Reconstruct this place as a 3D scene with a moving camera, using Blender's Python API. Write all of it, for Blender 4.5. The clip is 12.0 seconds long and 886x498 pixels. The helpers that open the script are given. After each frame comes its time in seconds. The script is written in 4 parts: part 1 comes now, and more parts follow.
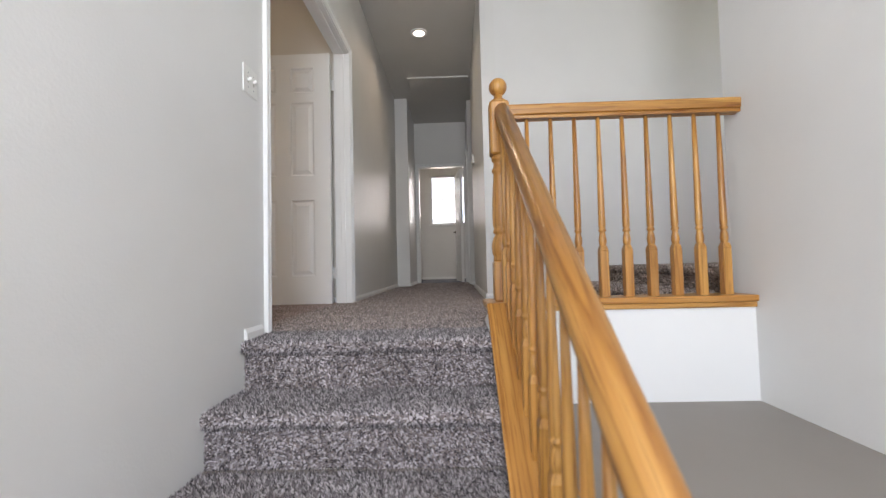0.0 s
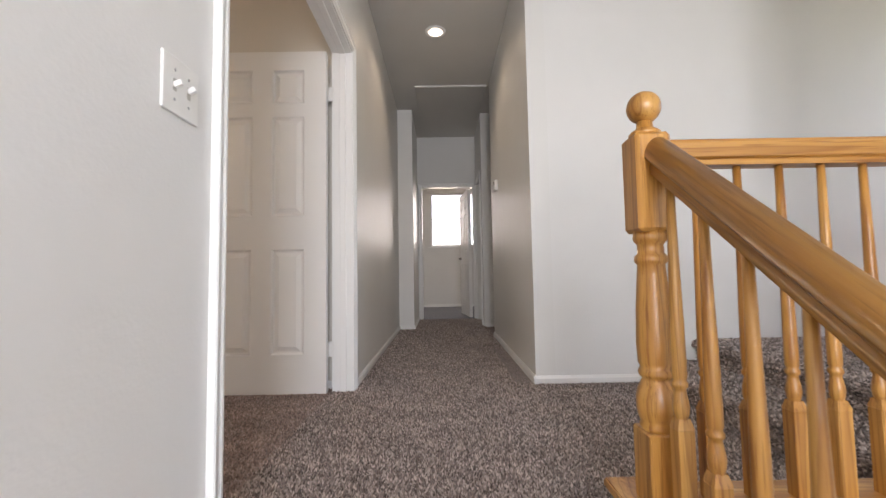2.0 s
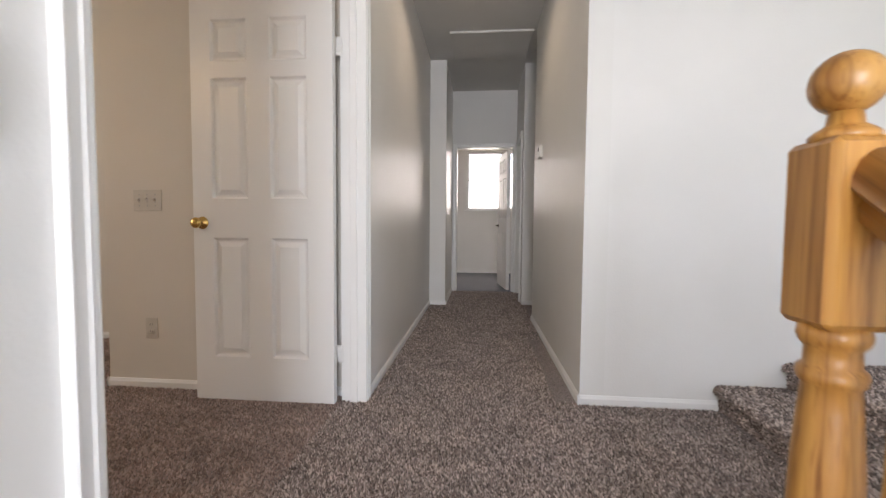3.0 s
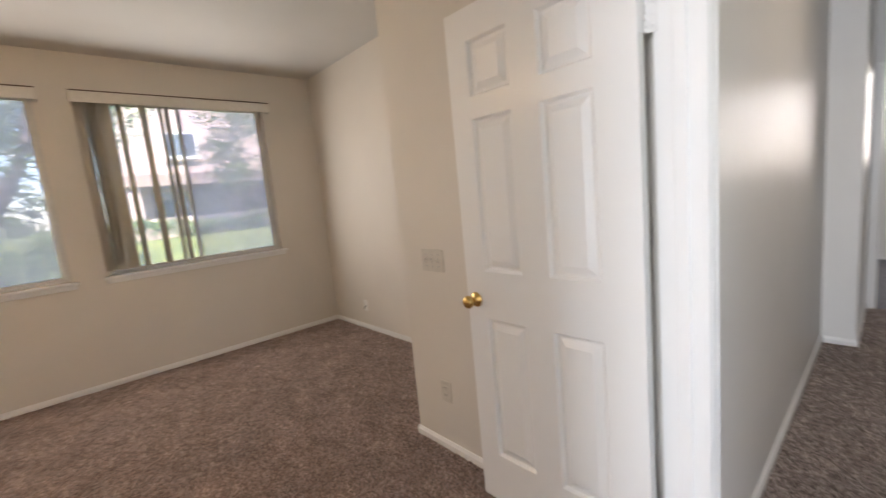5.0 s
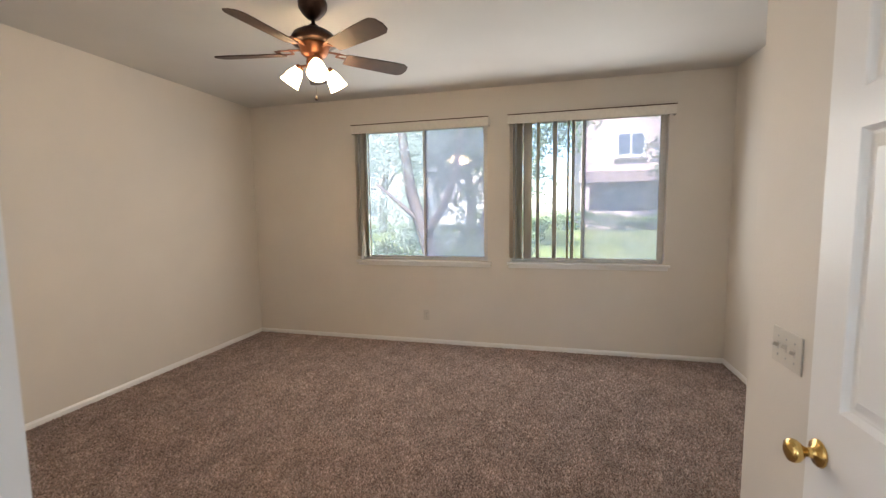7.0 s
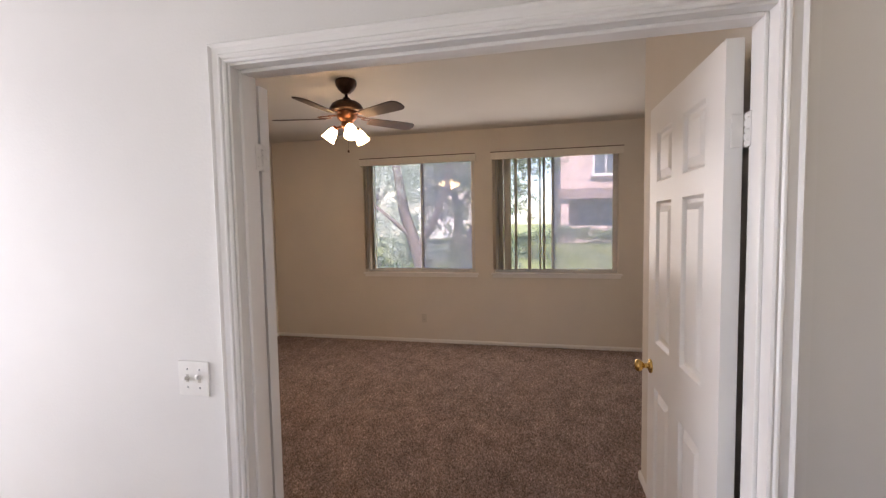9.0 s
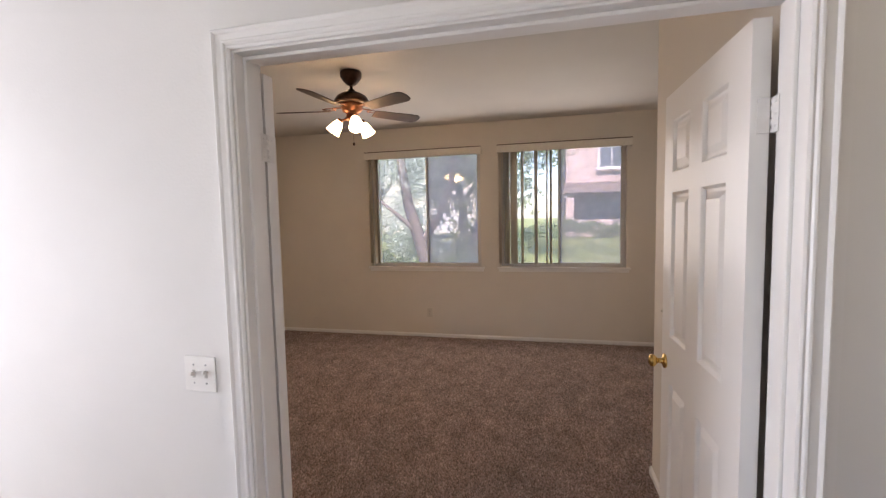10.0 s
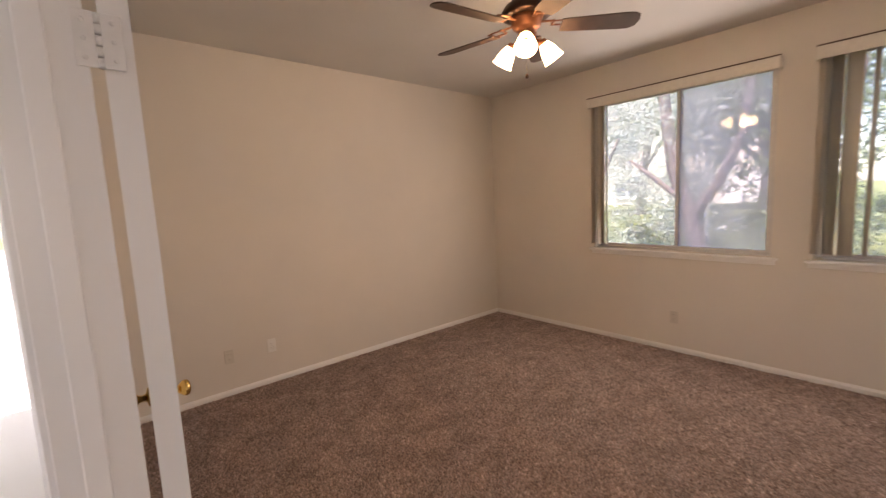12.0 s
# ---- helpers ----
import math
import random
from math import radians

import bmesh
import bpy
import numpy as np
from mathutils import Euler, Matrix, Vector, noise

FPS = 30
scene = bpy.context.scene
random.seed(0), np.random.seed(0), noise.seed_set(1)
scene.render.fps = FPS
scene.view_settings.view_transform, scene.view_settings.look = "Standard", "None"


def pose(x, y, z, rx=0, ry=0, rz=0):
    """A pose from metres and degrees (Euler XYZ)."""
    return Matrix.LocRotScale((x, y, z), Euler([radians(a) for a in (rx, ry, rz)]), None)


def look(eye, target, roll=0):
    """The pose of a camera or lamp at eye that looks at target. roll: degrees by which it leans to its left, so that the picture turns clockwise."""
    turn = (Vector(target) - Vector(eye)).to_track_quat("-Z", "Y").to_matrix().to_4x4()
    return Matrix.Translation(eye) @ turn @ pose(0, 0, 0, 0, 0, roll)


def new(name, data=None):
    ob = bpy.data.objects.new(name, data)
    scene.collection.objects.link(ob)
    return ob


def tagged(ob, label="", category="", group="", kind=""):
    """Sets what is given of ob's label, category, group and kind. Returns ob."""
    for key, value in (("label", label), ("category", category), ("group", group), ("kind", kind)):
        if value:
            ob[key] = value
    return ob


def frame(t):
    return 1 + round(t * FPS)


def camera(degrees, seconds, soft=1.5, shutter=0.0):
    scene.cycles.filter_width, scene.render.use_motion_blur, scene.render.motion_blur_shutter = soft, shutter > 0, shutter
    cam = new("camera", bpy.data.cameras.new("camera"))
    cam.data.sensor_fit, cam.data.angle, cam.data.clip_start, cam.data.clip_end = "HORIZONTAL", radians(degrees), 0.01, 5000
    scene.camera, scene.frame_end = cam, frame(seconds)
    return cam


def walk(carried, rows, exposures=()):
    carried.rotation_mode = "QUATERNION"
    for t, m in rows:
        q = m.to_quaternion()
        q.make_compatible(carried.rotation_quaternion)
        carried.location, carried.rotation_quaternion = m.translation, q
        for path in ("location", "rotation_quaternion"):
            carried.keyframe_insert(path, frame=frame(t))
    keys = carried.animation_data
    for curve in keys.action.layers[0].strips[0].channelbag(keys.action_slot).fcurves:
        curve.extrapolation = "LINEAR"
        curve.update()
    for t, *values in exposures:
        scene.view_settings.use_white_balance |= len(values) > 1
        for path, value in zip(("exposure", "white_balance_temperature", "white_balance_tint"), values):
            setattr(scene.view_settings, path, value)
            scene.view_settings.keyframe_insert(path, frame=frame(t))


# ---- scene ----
cam = camera(93.9, 12.0, soft=1.3, shutter=0.3)
PATH = [
    (0, (0.018, -0.038, 0.275), (-0.035, 1.959, 0.363), -1.4),
    (0.5, (-0.19, 0.119, 0.307), (-0.167, 2.116, 0.417), -2.5),
    (1, (-0.226, 0.381, 0.366), (-0.201, 2.375, 0.511), -2.1),
    (1.5, (-0.256, 0.599, 0.526), (-0.25, 2.591, 0.697), -1.4),
    (2, (-0.284, 0.802, 0.677), (-0.274, 2.799, 0.8), -1.0),
    (2.5, (-0.247, 0.994, 0.77), (-0.353, 2.991, 0.775), 0.0),
    (2.7, (-0.233, 1.087, 0.825), (-0.367, 3.082, 0.781), 0.4),
    (4.3, (-0.39, 1.782, 1.212), (-1.154, 3.613, 0.966), -4.6),
    (4.5, (-0.432, 1.834, 1.284), (-1.378, 3.576, 1.021), -5.6),
    (5, (-0.469, 2.01, 1.367), (-1.942, 3.336, 1.097), -5.5),
    (5.5, (-0.552, 2.092, 1.48), (-2.367, 2.897, 1.234), -4.0),
    (6, (-0.686, 2.211, 1.493), (-2.648, 2.519, 1.258), -1.8),
    (6.5, (-0.672, 2.451, 1.483), (-2.641, 2.167, 1.272), -0.8),
    (6.7, (-0.643, 2.535, 1.473), (-2.583, 2.099, 1.256), -0.2),
    (8.3, (0.089, 2.748, 1.54), (-1.826, 2.184, 1.413), -1.5),
    (8.5, (0.166, 2.774, 1.551), (-1.763, 2.259, 1.429), -1.3),
    (9, (0.312, 2.721, 1.553), (-1.637, 2.292, 1.436), -1.0),
    (9.5, (0.357, 2.666, 1.547), (-1.599, 2.268, 1.423), -1.0),
    (10, (0.28, 2.691, 1.543), (-1.664, 2.243, 1.401), -1.2),
    (10.5, (0.034, 2.813, 1.53), (-1.865, 2.209, 1.364), -1.8),
    (11, (-0.222, 2.856, 1.512), (-2.021, 2.003, 1.319), -2.3),
    (11.5, (-0.56, 2.832, 1.489), (-2.151, 1.637, 1.281), -2.4),
    (12, (-0.895, 2.731, 1.5), (-2.195, 1.229, 1.265), -2.7),
]
EXPOSURES = [(0.0, 1.72, 6550, 12), (1.0, 1.74, 6800, 14), (2.0, 1.92, 6800, 15), (2.7, 2.02, 6700, 14), (4.5, 2.40, 6500, 14), (5.5, 2.36, 6300, 11), (6.7, 2.62, 5950, 9), (8.5, 1.97, 6800, 21), (10.0, 2.00, 6650, 20), (11.0, 2.12, 6650, 19), (12.0, 2.34, 7100, 24)]
walk(cam, [(t, look(eye, target, roll)) for t, eye, target, roll in PATH], EXPOSURES)
SKY, SUN, STAIR_LIGHT, FAR_LIGHT, HALL_LIGHT, FAN_LIGHT, BED_LIGHT, UPPER_LIGHT = 0.15, 5.0, 30.0, 11.5, 4.8, 2.2, 3.5, 1.0

# ---- world, sun, window light and an added landing fill ----
world = bpy.data.worlds.new("sky")
scene.world = world
world.use_nodes = True
wn = world.node_tree
wn.nodes.clear()
sky = wn.nodes.new("ShaderNodeTexSky")
sky.sky_type = "NISHITA"
sky.sun_disc = False
sky.sun_elevation = radians(60)
sky.sun_rotation = radians(87)
sky.altitude = 50
sky_bg = wn.nodes.new("ShaderNodeBackground")
sky_bg.inputs["Strength"].default_value = SKY
sky_out = wn.nodes.new("ShaderNodeOutputWorld")
wn.links.new(sky.outputs["Color"], sky_bg.inputs["Color"])
wn.links.new(sky_bg.outputs["Background"], sky_out.inputs["Surface"])


def lamp(name, kind, m, energy, color, **values):
    data = bpy.data.lights.new(name, kind)
    data.energy, data.color = energy, color
    if "size" in values:
        data.shape, data.size, data.size_y = "RECTANGLE", values["size"], values["size_y"]
    if "radius" in values:
        data.shadow_soft_size = values["radius"]
    ob = new(name, data)
    ob.matrix_world = m
    return ob


sun = lamp("sun", "SUN", look((0, 0, 0), (-0.50, -0.02, -0.866)), SUN, (1.0, 0.95, 0.87))
sun.data.angle = radians(0.5)
lamp("entry_window_light", "AREA", look((0.0, -1.96, 1.2), (0.0, 3.5, 0.75)), STAIR_LIGHT, (0.88, 0.93, 1.0), size=1.1, size_y=2.4)
lamp("far_window_light", "AREA", look((0.08, 9.68, 1.85), (0.0, 0.0, 1.0)), FAR_LIGHT, (1.0, 0.88, 0.75), size=1.3, size_y=1.2)

# Added fill from an unseen end opening, brightening the landing wall and floor.
lamp("upper_fill_light", "AREA", look((3.48, 2.67, 1.75), (0.0, 2.6, 0.9)), UPPER_LIGHT, (1.0, 0.96, 0.90), size=1.0, size_y=1.25)
for wy in (1.255, 2.97):
    lamp("bedroom_window_light", "AREA", look((-4.81, wy, 1.65), (0.0, wy, 1.34)), BED_LIGHT, (1.0, 0.94, 0.86), size=1.40, size_y=1.38)

# ---- materials ----


def node_material(name, rough=0.5, metal=0.0):
    m = bpy.data.materials.new(name)
    m.use_nodes = True
    nt = m.node_tree
    b = nt.nodes["Principled BSDF"]
    b.inputs["Roughness"].default_value = rough
    b.inputs["Metallic"].default_value = metal
    return m, nt, b


def node(nt, kind, **inputs):
    n = nt.nodes.new(kind)
    for k, v in inputs.items():
        n.inputs[k.replace("_", " ")].default_value = v
    return n


def coords(nt, scale, source="Object"):
    tc = nt.nodes.new("ShaderNodeTexCoord")
    mp = nt.nodes.new("ShaderNodeMapping")
    mp.inputs["Scale"].default_value = scale
    nt.links.new(tc.outputs[source], mp.inputs["Vector"])
    return mp.outputs["Vector"]


def ramp(nt, fac, stops):
    r = nt.nodes.new("ShaderNodeValToRGB")
    e = r.color_ramp.elements
    e[0].position, e[0].color = stops[0][0], (*stops[0][1], 1)
    e[1].position, e[1].color = stops[-1][0], (*stops[-1][1], 1)
    for p, c in stops[1:-1]:
        x = e.new(p)
        x.color = (*c, 1)
    nt.links.new(fac, r.inputs["Fac"])
    return r.outputs["Color"]


def noise_fac(nt, vec, scale, detail=2.0, rough=0.5):
    n = node(nt, "ShaderNodeTexNoise", Scale=scale, Detail=detail, Roughness=rough)
    nt.links.new(vec, n.inputs["Vector"])
    return n.outputs["Fac"]


def bump(nt, b, height, strength, distance):
    n = node(nt, "ShaderNodeBump", Strength=strength, Distance=distance)
    nt.links.new(height, n.inputs["Height"])
    nt.links.new(n.outputs["Normal"], b.inputs["Normal"])


def mix(nt, fac, a, b, kind="MIX"):
    n = nt.nodes.new("ShaderNodeMix")
    n.data_type, n.blend_type = "RGBA", kind
    if isinstance(fac, float):
        n.inputs[0].default_value = fac
    else:
        nt.links.new(fac, n.inputs[0])
    nt.links.new(a, n.inputs[6])
    nt.links.new(b, n.inputs[7])
    return n.outputs[2]


def paint(name, color, rough, texture=260.0, depth=0.0006, spread=0.03, gloss=0.5):
    """Rolled or brushed paint: faint blotches in tone and gloss, fine relief."""
    m, nt, b = node_material(name, rough)
    v = coords(nt, (1, 1, 1))
    dark = tuple(c * (1 - spread) for c in color)
    light = tuple(min(1, c * (1 + spread)) for c in color)
    nt.links.new(ramp(nt, noise_fac(nt, v, 1.7, 4.0), [(0.3, dark), (0.7, light)]), b.inputs["Base Color"])
    r = node(nt, "ShaderNodeMapRange", **{"To_Min": rough - 0.05, "To_Max": rough + 0.07})
    nt.links.new(noise_fac(nt, v, 6.0, 3.0), r.inputs["Value"])
    nt.links.new(r.outputs["Result"], b.inputs["Roughness"])
    bump(nt, b, noise_fac(nt, v, texture, 2.0), 0.35, depth)
    b.inputs["Specular IOR Level"].default_value = gloss
    return m


def plain(name, color, rough=0.5, metal=0.0, spread=0.08, scale=30.0):
    m, nt, b = node_material(name, rough, metal)
    v = coords(nt, (1, 1, 1))
    nt.links.new(ramp(nt, noise_fac(nt, v, scale, 3.0), [(0.3, tuple(c * (1 - spread) for c in color)), (0.7, tuple(min(1, c * (1 + spread)) for c in color))]), b.inputs["Base Color"])
    return m


def carpet(name, dark, mid, light):
    """Cut-pile carpet: flecked tufts, a nap that lies in soft patches, and deep fine relief."""
    m, nt, b = node_material(name, 0.95)
    b.inputs["Specular IOR Level"].default_value = 0.1
    b.inputs["Sheen Weight"].default_value = 0.25
    b.inputs["Sheen Roughness"].default_value = 0.6
    v = coords(nt, (1, 1, 1))
    fleck = noise_fac(nt, v, 95.0, 3.0, 0.75)
    c = ramp(nt, fleck, [(0.36, dark), (0.5, mid), (0.66, light)])
    nap = noise_fac(nt, coords(nt, (1.3, 3.2, 2.0)), 2.3, 5.0, 0.65)
    c = mix(nt, 1.0, c, ramp(nt, nap, [(0.3, (0.80, 0.80, 0.80)), (0.7, (1.12, 1.12, 1.12))]), "MULTIPLY")
    nt.links.new(c, b.inputs["Base Color"])
    tuft = node(nt, "ShaderNodeTexVoronoi", Scale=170.0)
    nt.links.new(v, tuft.inputs["Vector"])
    add = nt.nodes.new("ShaderNodeMath")
    add.operation = "ADD"
    nt.links.new(fleck, add.inputs[0])
    nt.links.new(tuft.outputs["Distance"], add.inputs[1])
    bump(nt, b, add.outputs[0], 0.9, 0.006)
    return m


def oak(name, stretch, tilt=0.0):
    """Varnished golden oak: growth-ring arches drawn out along the grain, dark pores, warm streaks; tilt: the grain's slope about x."""
    m, nt, b = node_material(name, 0.36)
    b.inputs["Coat Weight"].default_value = 0.25
    b.inputs["Coat Roughness"].default_value = 0.2
    tc = nt.nodes.new("ShaderNodeTexCoord")
    turn = nt.nodes.new("ShaderNodeMapping")
    turn.inputs["Rotation"].default_value = (tilt, 0, 0)
    mp = nt.nodes.new("ShaderNodeMapping")
    mp.inputs["Scale"].default_value = stretch
    info = nt.nodes.new("ShaderNodeObjectInfo")
    shift = nt.nodes.new("ShaderNodeVectorMath")
    shift.operation = "MULTIPLY_ADD"
    shift.inputs[1].default_value = (1, 1, 1)
    away = nt.nodes.new("ShaderNodeMath")
    away.operation = "MULTIPLY"
    away.inputs[1].default_value = 7.0
    nt.links.new(info.outputs["Random"], away.inputs[0])
    nt.links.new(tc.outputs["Object"], turn.inputs["Vector"])
    nt.links.new(turn.outputs["Vector"], mp.inputs["Vector"])
    nt.links.new(mp.outputs["Vector"], shift.inputs[0])
    nt.links.new(away.outputs[0], shift.inputs[2])
    v = shift.outputs[0]
    grain = noise_fac(nt, v, 30.0, 4.0, 0.55)
    c = ramp(nt, grain, [(0.30, (0.36, 0.150, 0.030)), (0.45, (0.48, 0.225, 0.050)), (0.57, (0.555, 0.285, 0.070)), (0.75, (0.63, 0.350, 0.10))])
    rings = nt.nodes.new("ShaderNodeMath")
    rings.operation = "MULTIPLY"
    rings.inputs[1].default_value = 11.0
    nt.links.new(noise_fac(nt, v, 9.0, 1.5, 0.4), rings.inputs[0])
    saw = nt.nodes.new("ShaderNodeMath")
    saw.operation = "FRACT"
    nt.links.new(rings.outputs[0], saw.inputs[0])
    c = mix(nt, 1.0, c, ramp(nt, saw.outputs[0], [(0.0, (0.66, 0.56, 0.46)), (0.16, (0.90, 0.87, 0.83)), (0.55, (1.04, 1.04, 1.04)), (0.93, (0.95, 0.93, 0.90)), (1.0, (0.66, 0.56, 0.46))]), "MULTIPLY")
    pores = noise_fac(nt, v, 150.0, 2.0, 0.7)
    c = mix(nt, 1.0, c, ramp(nt, pores, [(0.33, (0.70, 0.62, 0.55)), (0.46, (1, 1, 1))]), "MULTIPLY")
    c = mix(nt, 1.0, c, ramp(nt, info.outputs["Random"], [(0.0, (0.84, 0.82, 0.78)), (1.0, (1.08, 1.08, 1.1))]), "MULTIPLY")
    nt.links.new(c, b.inputs["Base Color"])
    bump(nt, b, pores, 0.25, 0.0006)
    return m


def glow(name, color, strength):
    m = bpy.data.materials.new(name)
    m.use_nodes = True
    nt = m.node_tree
    nt.nodes.clear()
    e = node(nt, "ShaderNodeEmission", Color=(*color, 1), Strength=strength)
    nt.links.new(e.outputs[0], nt.nodes.new("ShaderNodeOutputMaterial").inputs["Surface"])
    return m


def clear_glass(name, haze, tint):
    """A thin pane: see-through, mirror gloss by angle, a film of dust whose lavender also paints the outdoor glare."""
    m = bpy.data.materials.new(name)
    m.use_nodes = True
    nt = m.node_tree
    nt.nodes.clear()
    t = node(nt, "ShaderNodeBsdfTransparent", Color=(*tint, 1))
    g = node(nt, "ShaderNodeBsdfGlossy", Roughness=0.02)
    d = node(nt, "ShaderNodeBsdfTranslucent", Color=(0.83, 0.80, 0.92, 1))
    f = node(nt, "ShaderNodeFresnel", IOR=1.5)
    a, c = nt.nodes.new("ShaderNodeMixShader"), nt.nodes.new("ShaderNodeMixShader")
    r = node(nt, "ShaderNodeMapRange", **{"To_Min": haze * 0.5, "To_Max": haze * 1.5})
    nt.links.new(noise_fac(nt, coords(nt, (1, 1, 1)), 3.0, 4.0), r.inputs["Value"])
    nt.links.new(r.outputs["Result"], a.inputs[0])
    nt.links.new(t.outputs[0], a.inputs[1])
    nt.links.new(d.outputs[0], a.inputs[2])
    nt.links.new(f.outputs[0], c.inputs[0])
    nt.links.new(a.outputs[0], c.inputs[1])
    nt.links.new(g.outputs[0], c.inputs[2])
    nt.links.new(c.outputs[0], nt.nodes.new("ShaderNodeOutputMaterial").inputs["Surface"])
    return m


def leafy(name, dark, light):
    m, nt, b = node_material(name, 0.6)
    g = nt.nodes.new("ShaderNodeNewGeometry")
    nt.links.new(ramp(nt, g.outputs["Random Per Island"], [(0.0, dark), (1.0, light)]), b.inputs["Base Color"])
    return m


WALL = paint("wall_paint", (0.76, 0.75, 0.73), 0.58, 110.0, 0.0016, gloss=0.35)
HALL_WALL = paint("semi_gloss_wall_paint", (0.74, 0.73, 0.705), 0.39, 90.0, 0.0001, 0.02)
BED_WALL = paint("bedroom_wall_paint", (0.70, 0.662, 0.602), 0.60, 110.0, 0.0014, gloss=0.3)
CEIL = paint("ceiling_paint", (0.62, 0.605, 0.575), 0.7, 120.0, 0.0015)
TRIM = paint("trim_gloss_paint", (0.83, 0.825, 0.81), 0.30, 25.0, 0.00012, 0.01)
CARPET = carpet("flecked_carpet", (0.11, 0.084, 0.074), (0.25, 0.198, 0.176), (0.46, 0.39, 0.355))


def tufts(name, stops, nap_low, nap_high):
    """Tufts that differ one from another, with brushed streaks where the pile lies over."""
    m, nt, b = node_material(name, 0.85)
    b.inputs["Specular IOR Level"].default_value = 0.1
    b.inputs["Sheen Weight"].default_value = 0.2
    g = nt.nodes.new("ShaderNodeNewGeometry")
    c = ramp(nt, g.outputs["Random Per Island"], stops)
    tc = nt.nodes.new("ShaderNodeTexCoord")
    mp = nt.nodes.new("ShaderNodeMapping")
    mp.inputs["Scale"].default_value = (1.8, 2.6, 2.0)
    mp.inputs["Rotation"].default_value = (0, 0, radians(28))
    nt.links.new(tc.outputs["Object"], mp.inputs["Vector"])
    nap = noise_fac(nt, mp.outputs["Vector"], 2.4, 6.0, 0.7)
    c = mix(nt, 1.0, c, ramp(nt, nap, [(0.38, (nap_low,) * 3), (0.62, (nap_high,) * 3)]), "MULTIPLY")
    nt.links.new(c, b.inputs["Base Color"])
    return m


# One carpet in three tones: cool stairwell light and warm bedroom light painted in.
PILE = tufts("cool_lit_tufts", [(0.0, (0.045, 0.038, 0.04)), (0.3, (0.135, 0.115, 0.118)), (0.6, (0.32, 0.28, 0.284)), (1.0, (0.72, 0.66, 0.67))], 0.84, 1.12)
BED_PILE = tufts("warm_lit_tufts", [(0.0, (0.175, 0.124, 0.106)), (0.35, (0.278, 0.202, 0.174)), (0.7, (0.40, 0.300, 0.262)), (1.0, (0.56, 0.436, 0.386))], 0.78, 1.20)
LAND_PILE = tufts("landing_carpet_tufts", [(0.0, (0.090, 0.069, 0.061)), (0.3, (0.212, 0.165, 0.147)), (0.65, (0.41, 0.33, 0.297)), (1.0, (0.76, 0.655, 0.60))], 0.84, 1.14)
BLUE_CARPET = carpet("grey_blue_carpet", (0.10, 0.11, 0.14), (0.17, 0.18, 0.22), (0.27, 0.29, 0.34))
LEDGE = paint("grey_ledge_paint", (0.30, 0.275, 0.25), 0.6)
OAK_X = oak("oak_grain_x", (0.035, 1.0, 1.0))
OAK_Y = oak("oak_grain_y", (1.0, 0.035, 1.0))
OAK_Z = oak("oak_grain_z", (1.0, 1.0, 0.035))
OAK_SLOPE = oak("oak_grain_slope", (1.0, 0.035, 1.0), -math.atan(0.185 / 0.26))
BRASS = plain("polished_brass", (0.70, 0.47, 0.16), 0.16, 1.0)
IVORY = plain("ivory_plastic", (0.60, 0.57, 0.51), 0.4, spread=0.03)
PLASTIC = plain("white_plastic", (0.80, 0.79, 0.76), 0.35, spread=0.02)
SHADOWLINE = plain("shaded_ivory", (0.50, 0.48, 0.44), 0.5)
SLOT = plain("dark_slot", (0.03, 0.03, 0.03), 0.6)
STEEL = plain("screw_steel", (0.45, 0.45, 0.45), 0.35, 1.0)
HINGE = plain("painted_hinge", (0.78, 0.77, 0.75), 0.32, spread=0.04)
BRONZE = plain("oiled_bronze", (0.055, 0.028, 0.018), 0.35, 0.7, 0.3)
COPPER = plain("warm_bronze_trim", (0.22, 0.085, 0.04), 0.35, 0.7, 0.2)
BLADE = plain("dark_walnut_blade", (0.052, 0.026, 0.017), 0.62, 0.0, 0.2, 14.0)
SHADE = glow("lit_frosted_glass", (1.0, 0.68, 0.35), 6.0)
CAN = glow("recessed_bulb", (1.0, 0.86, 0.70), 1.6)
ALU = plain("window_frame_metal", (0.62, 0.61, 0.59), 0.4, 0.3, 0.05)
DARK_LINE = plain("dark_valance_line", (0.10, 0.06, 0.04), 0.5)
VINYL = plain("blind_vinyl", (0.72, 0.69, 0.63), 0.5, 0.0, 0.04)


def translucent(m, color, share):
    """Lets some light through a thin sheet."""
    nt = m.node_tree
    b, out = nt.nodes["Principled BSDF"], nt.nodes["Material Output"]
    t = node(nt, "ShaderNodeBsdfTranslucent", Color=(*color, 1))
    a = node(nt, "ShaderNodeMixShader", Fac=share)
    nt.links.new(b.outputs[0], a.inputs[1])
    nt.links.new(t.outputs[0], a.inputs[2])
    nt.links.new(a.outputs[0], out.inputs["Surface"])
    return m


VANE_VINYL = translucent(plain("vane_vinyl", (0.72, 0.68, 0.61), 0.5, 0.0, 0.04), (0.74, 0.67, 0.56), 0.42)
GLASS = clear_glass("clear_pane", 0.17, (0.94, 0.94, 0.96))
SCREEN = clear_glass("screened_pane", 0.32, (0.80, 0.78, 0.83))
LEVER = plain("dark_lever_metal", (0.10, 0.09, 0.08), 0.3, 0.9)

# ---- mesh helpers ----


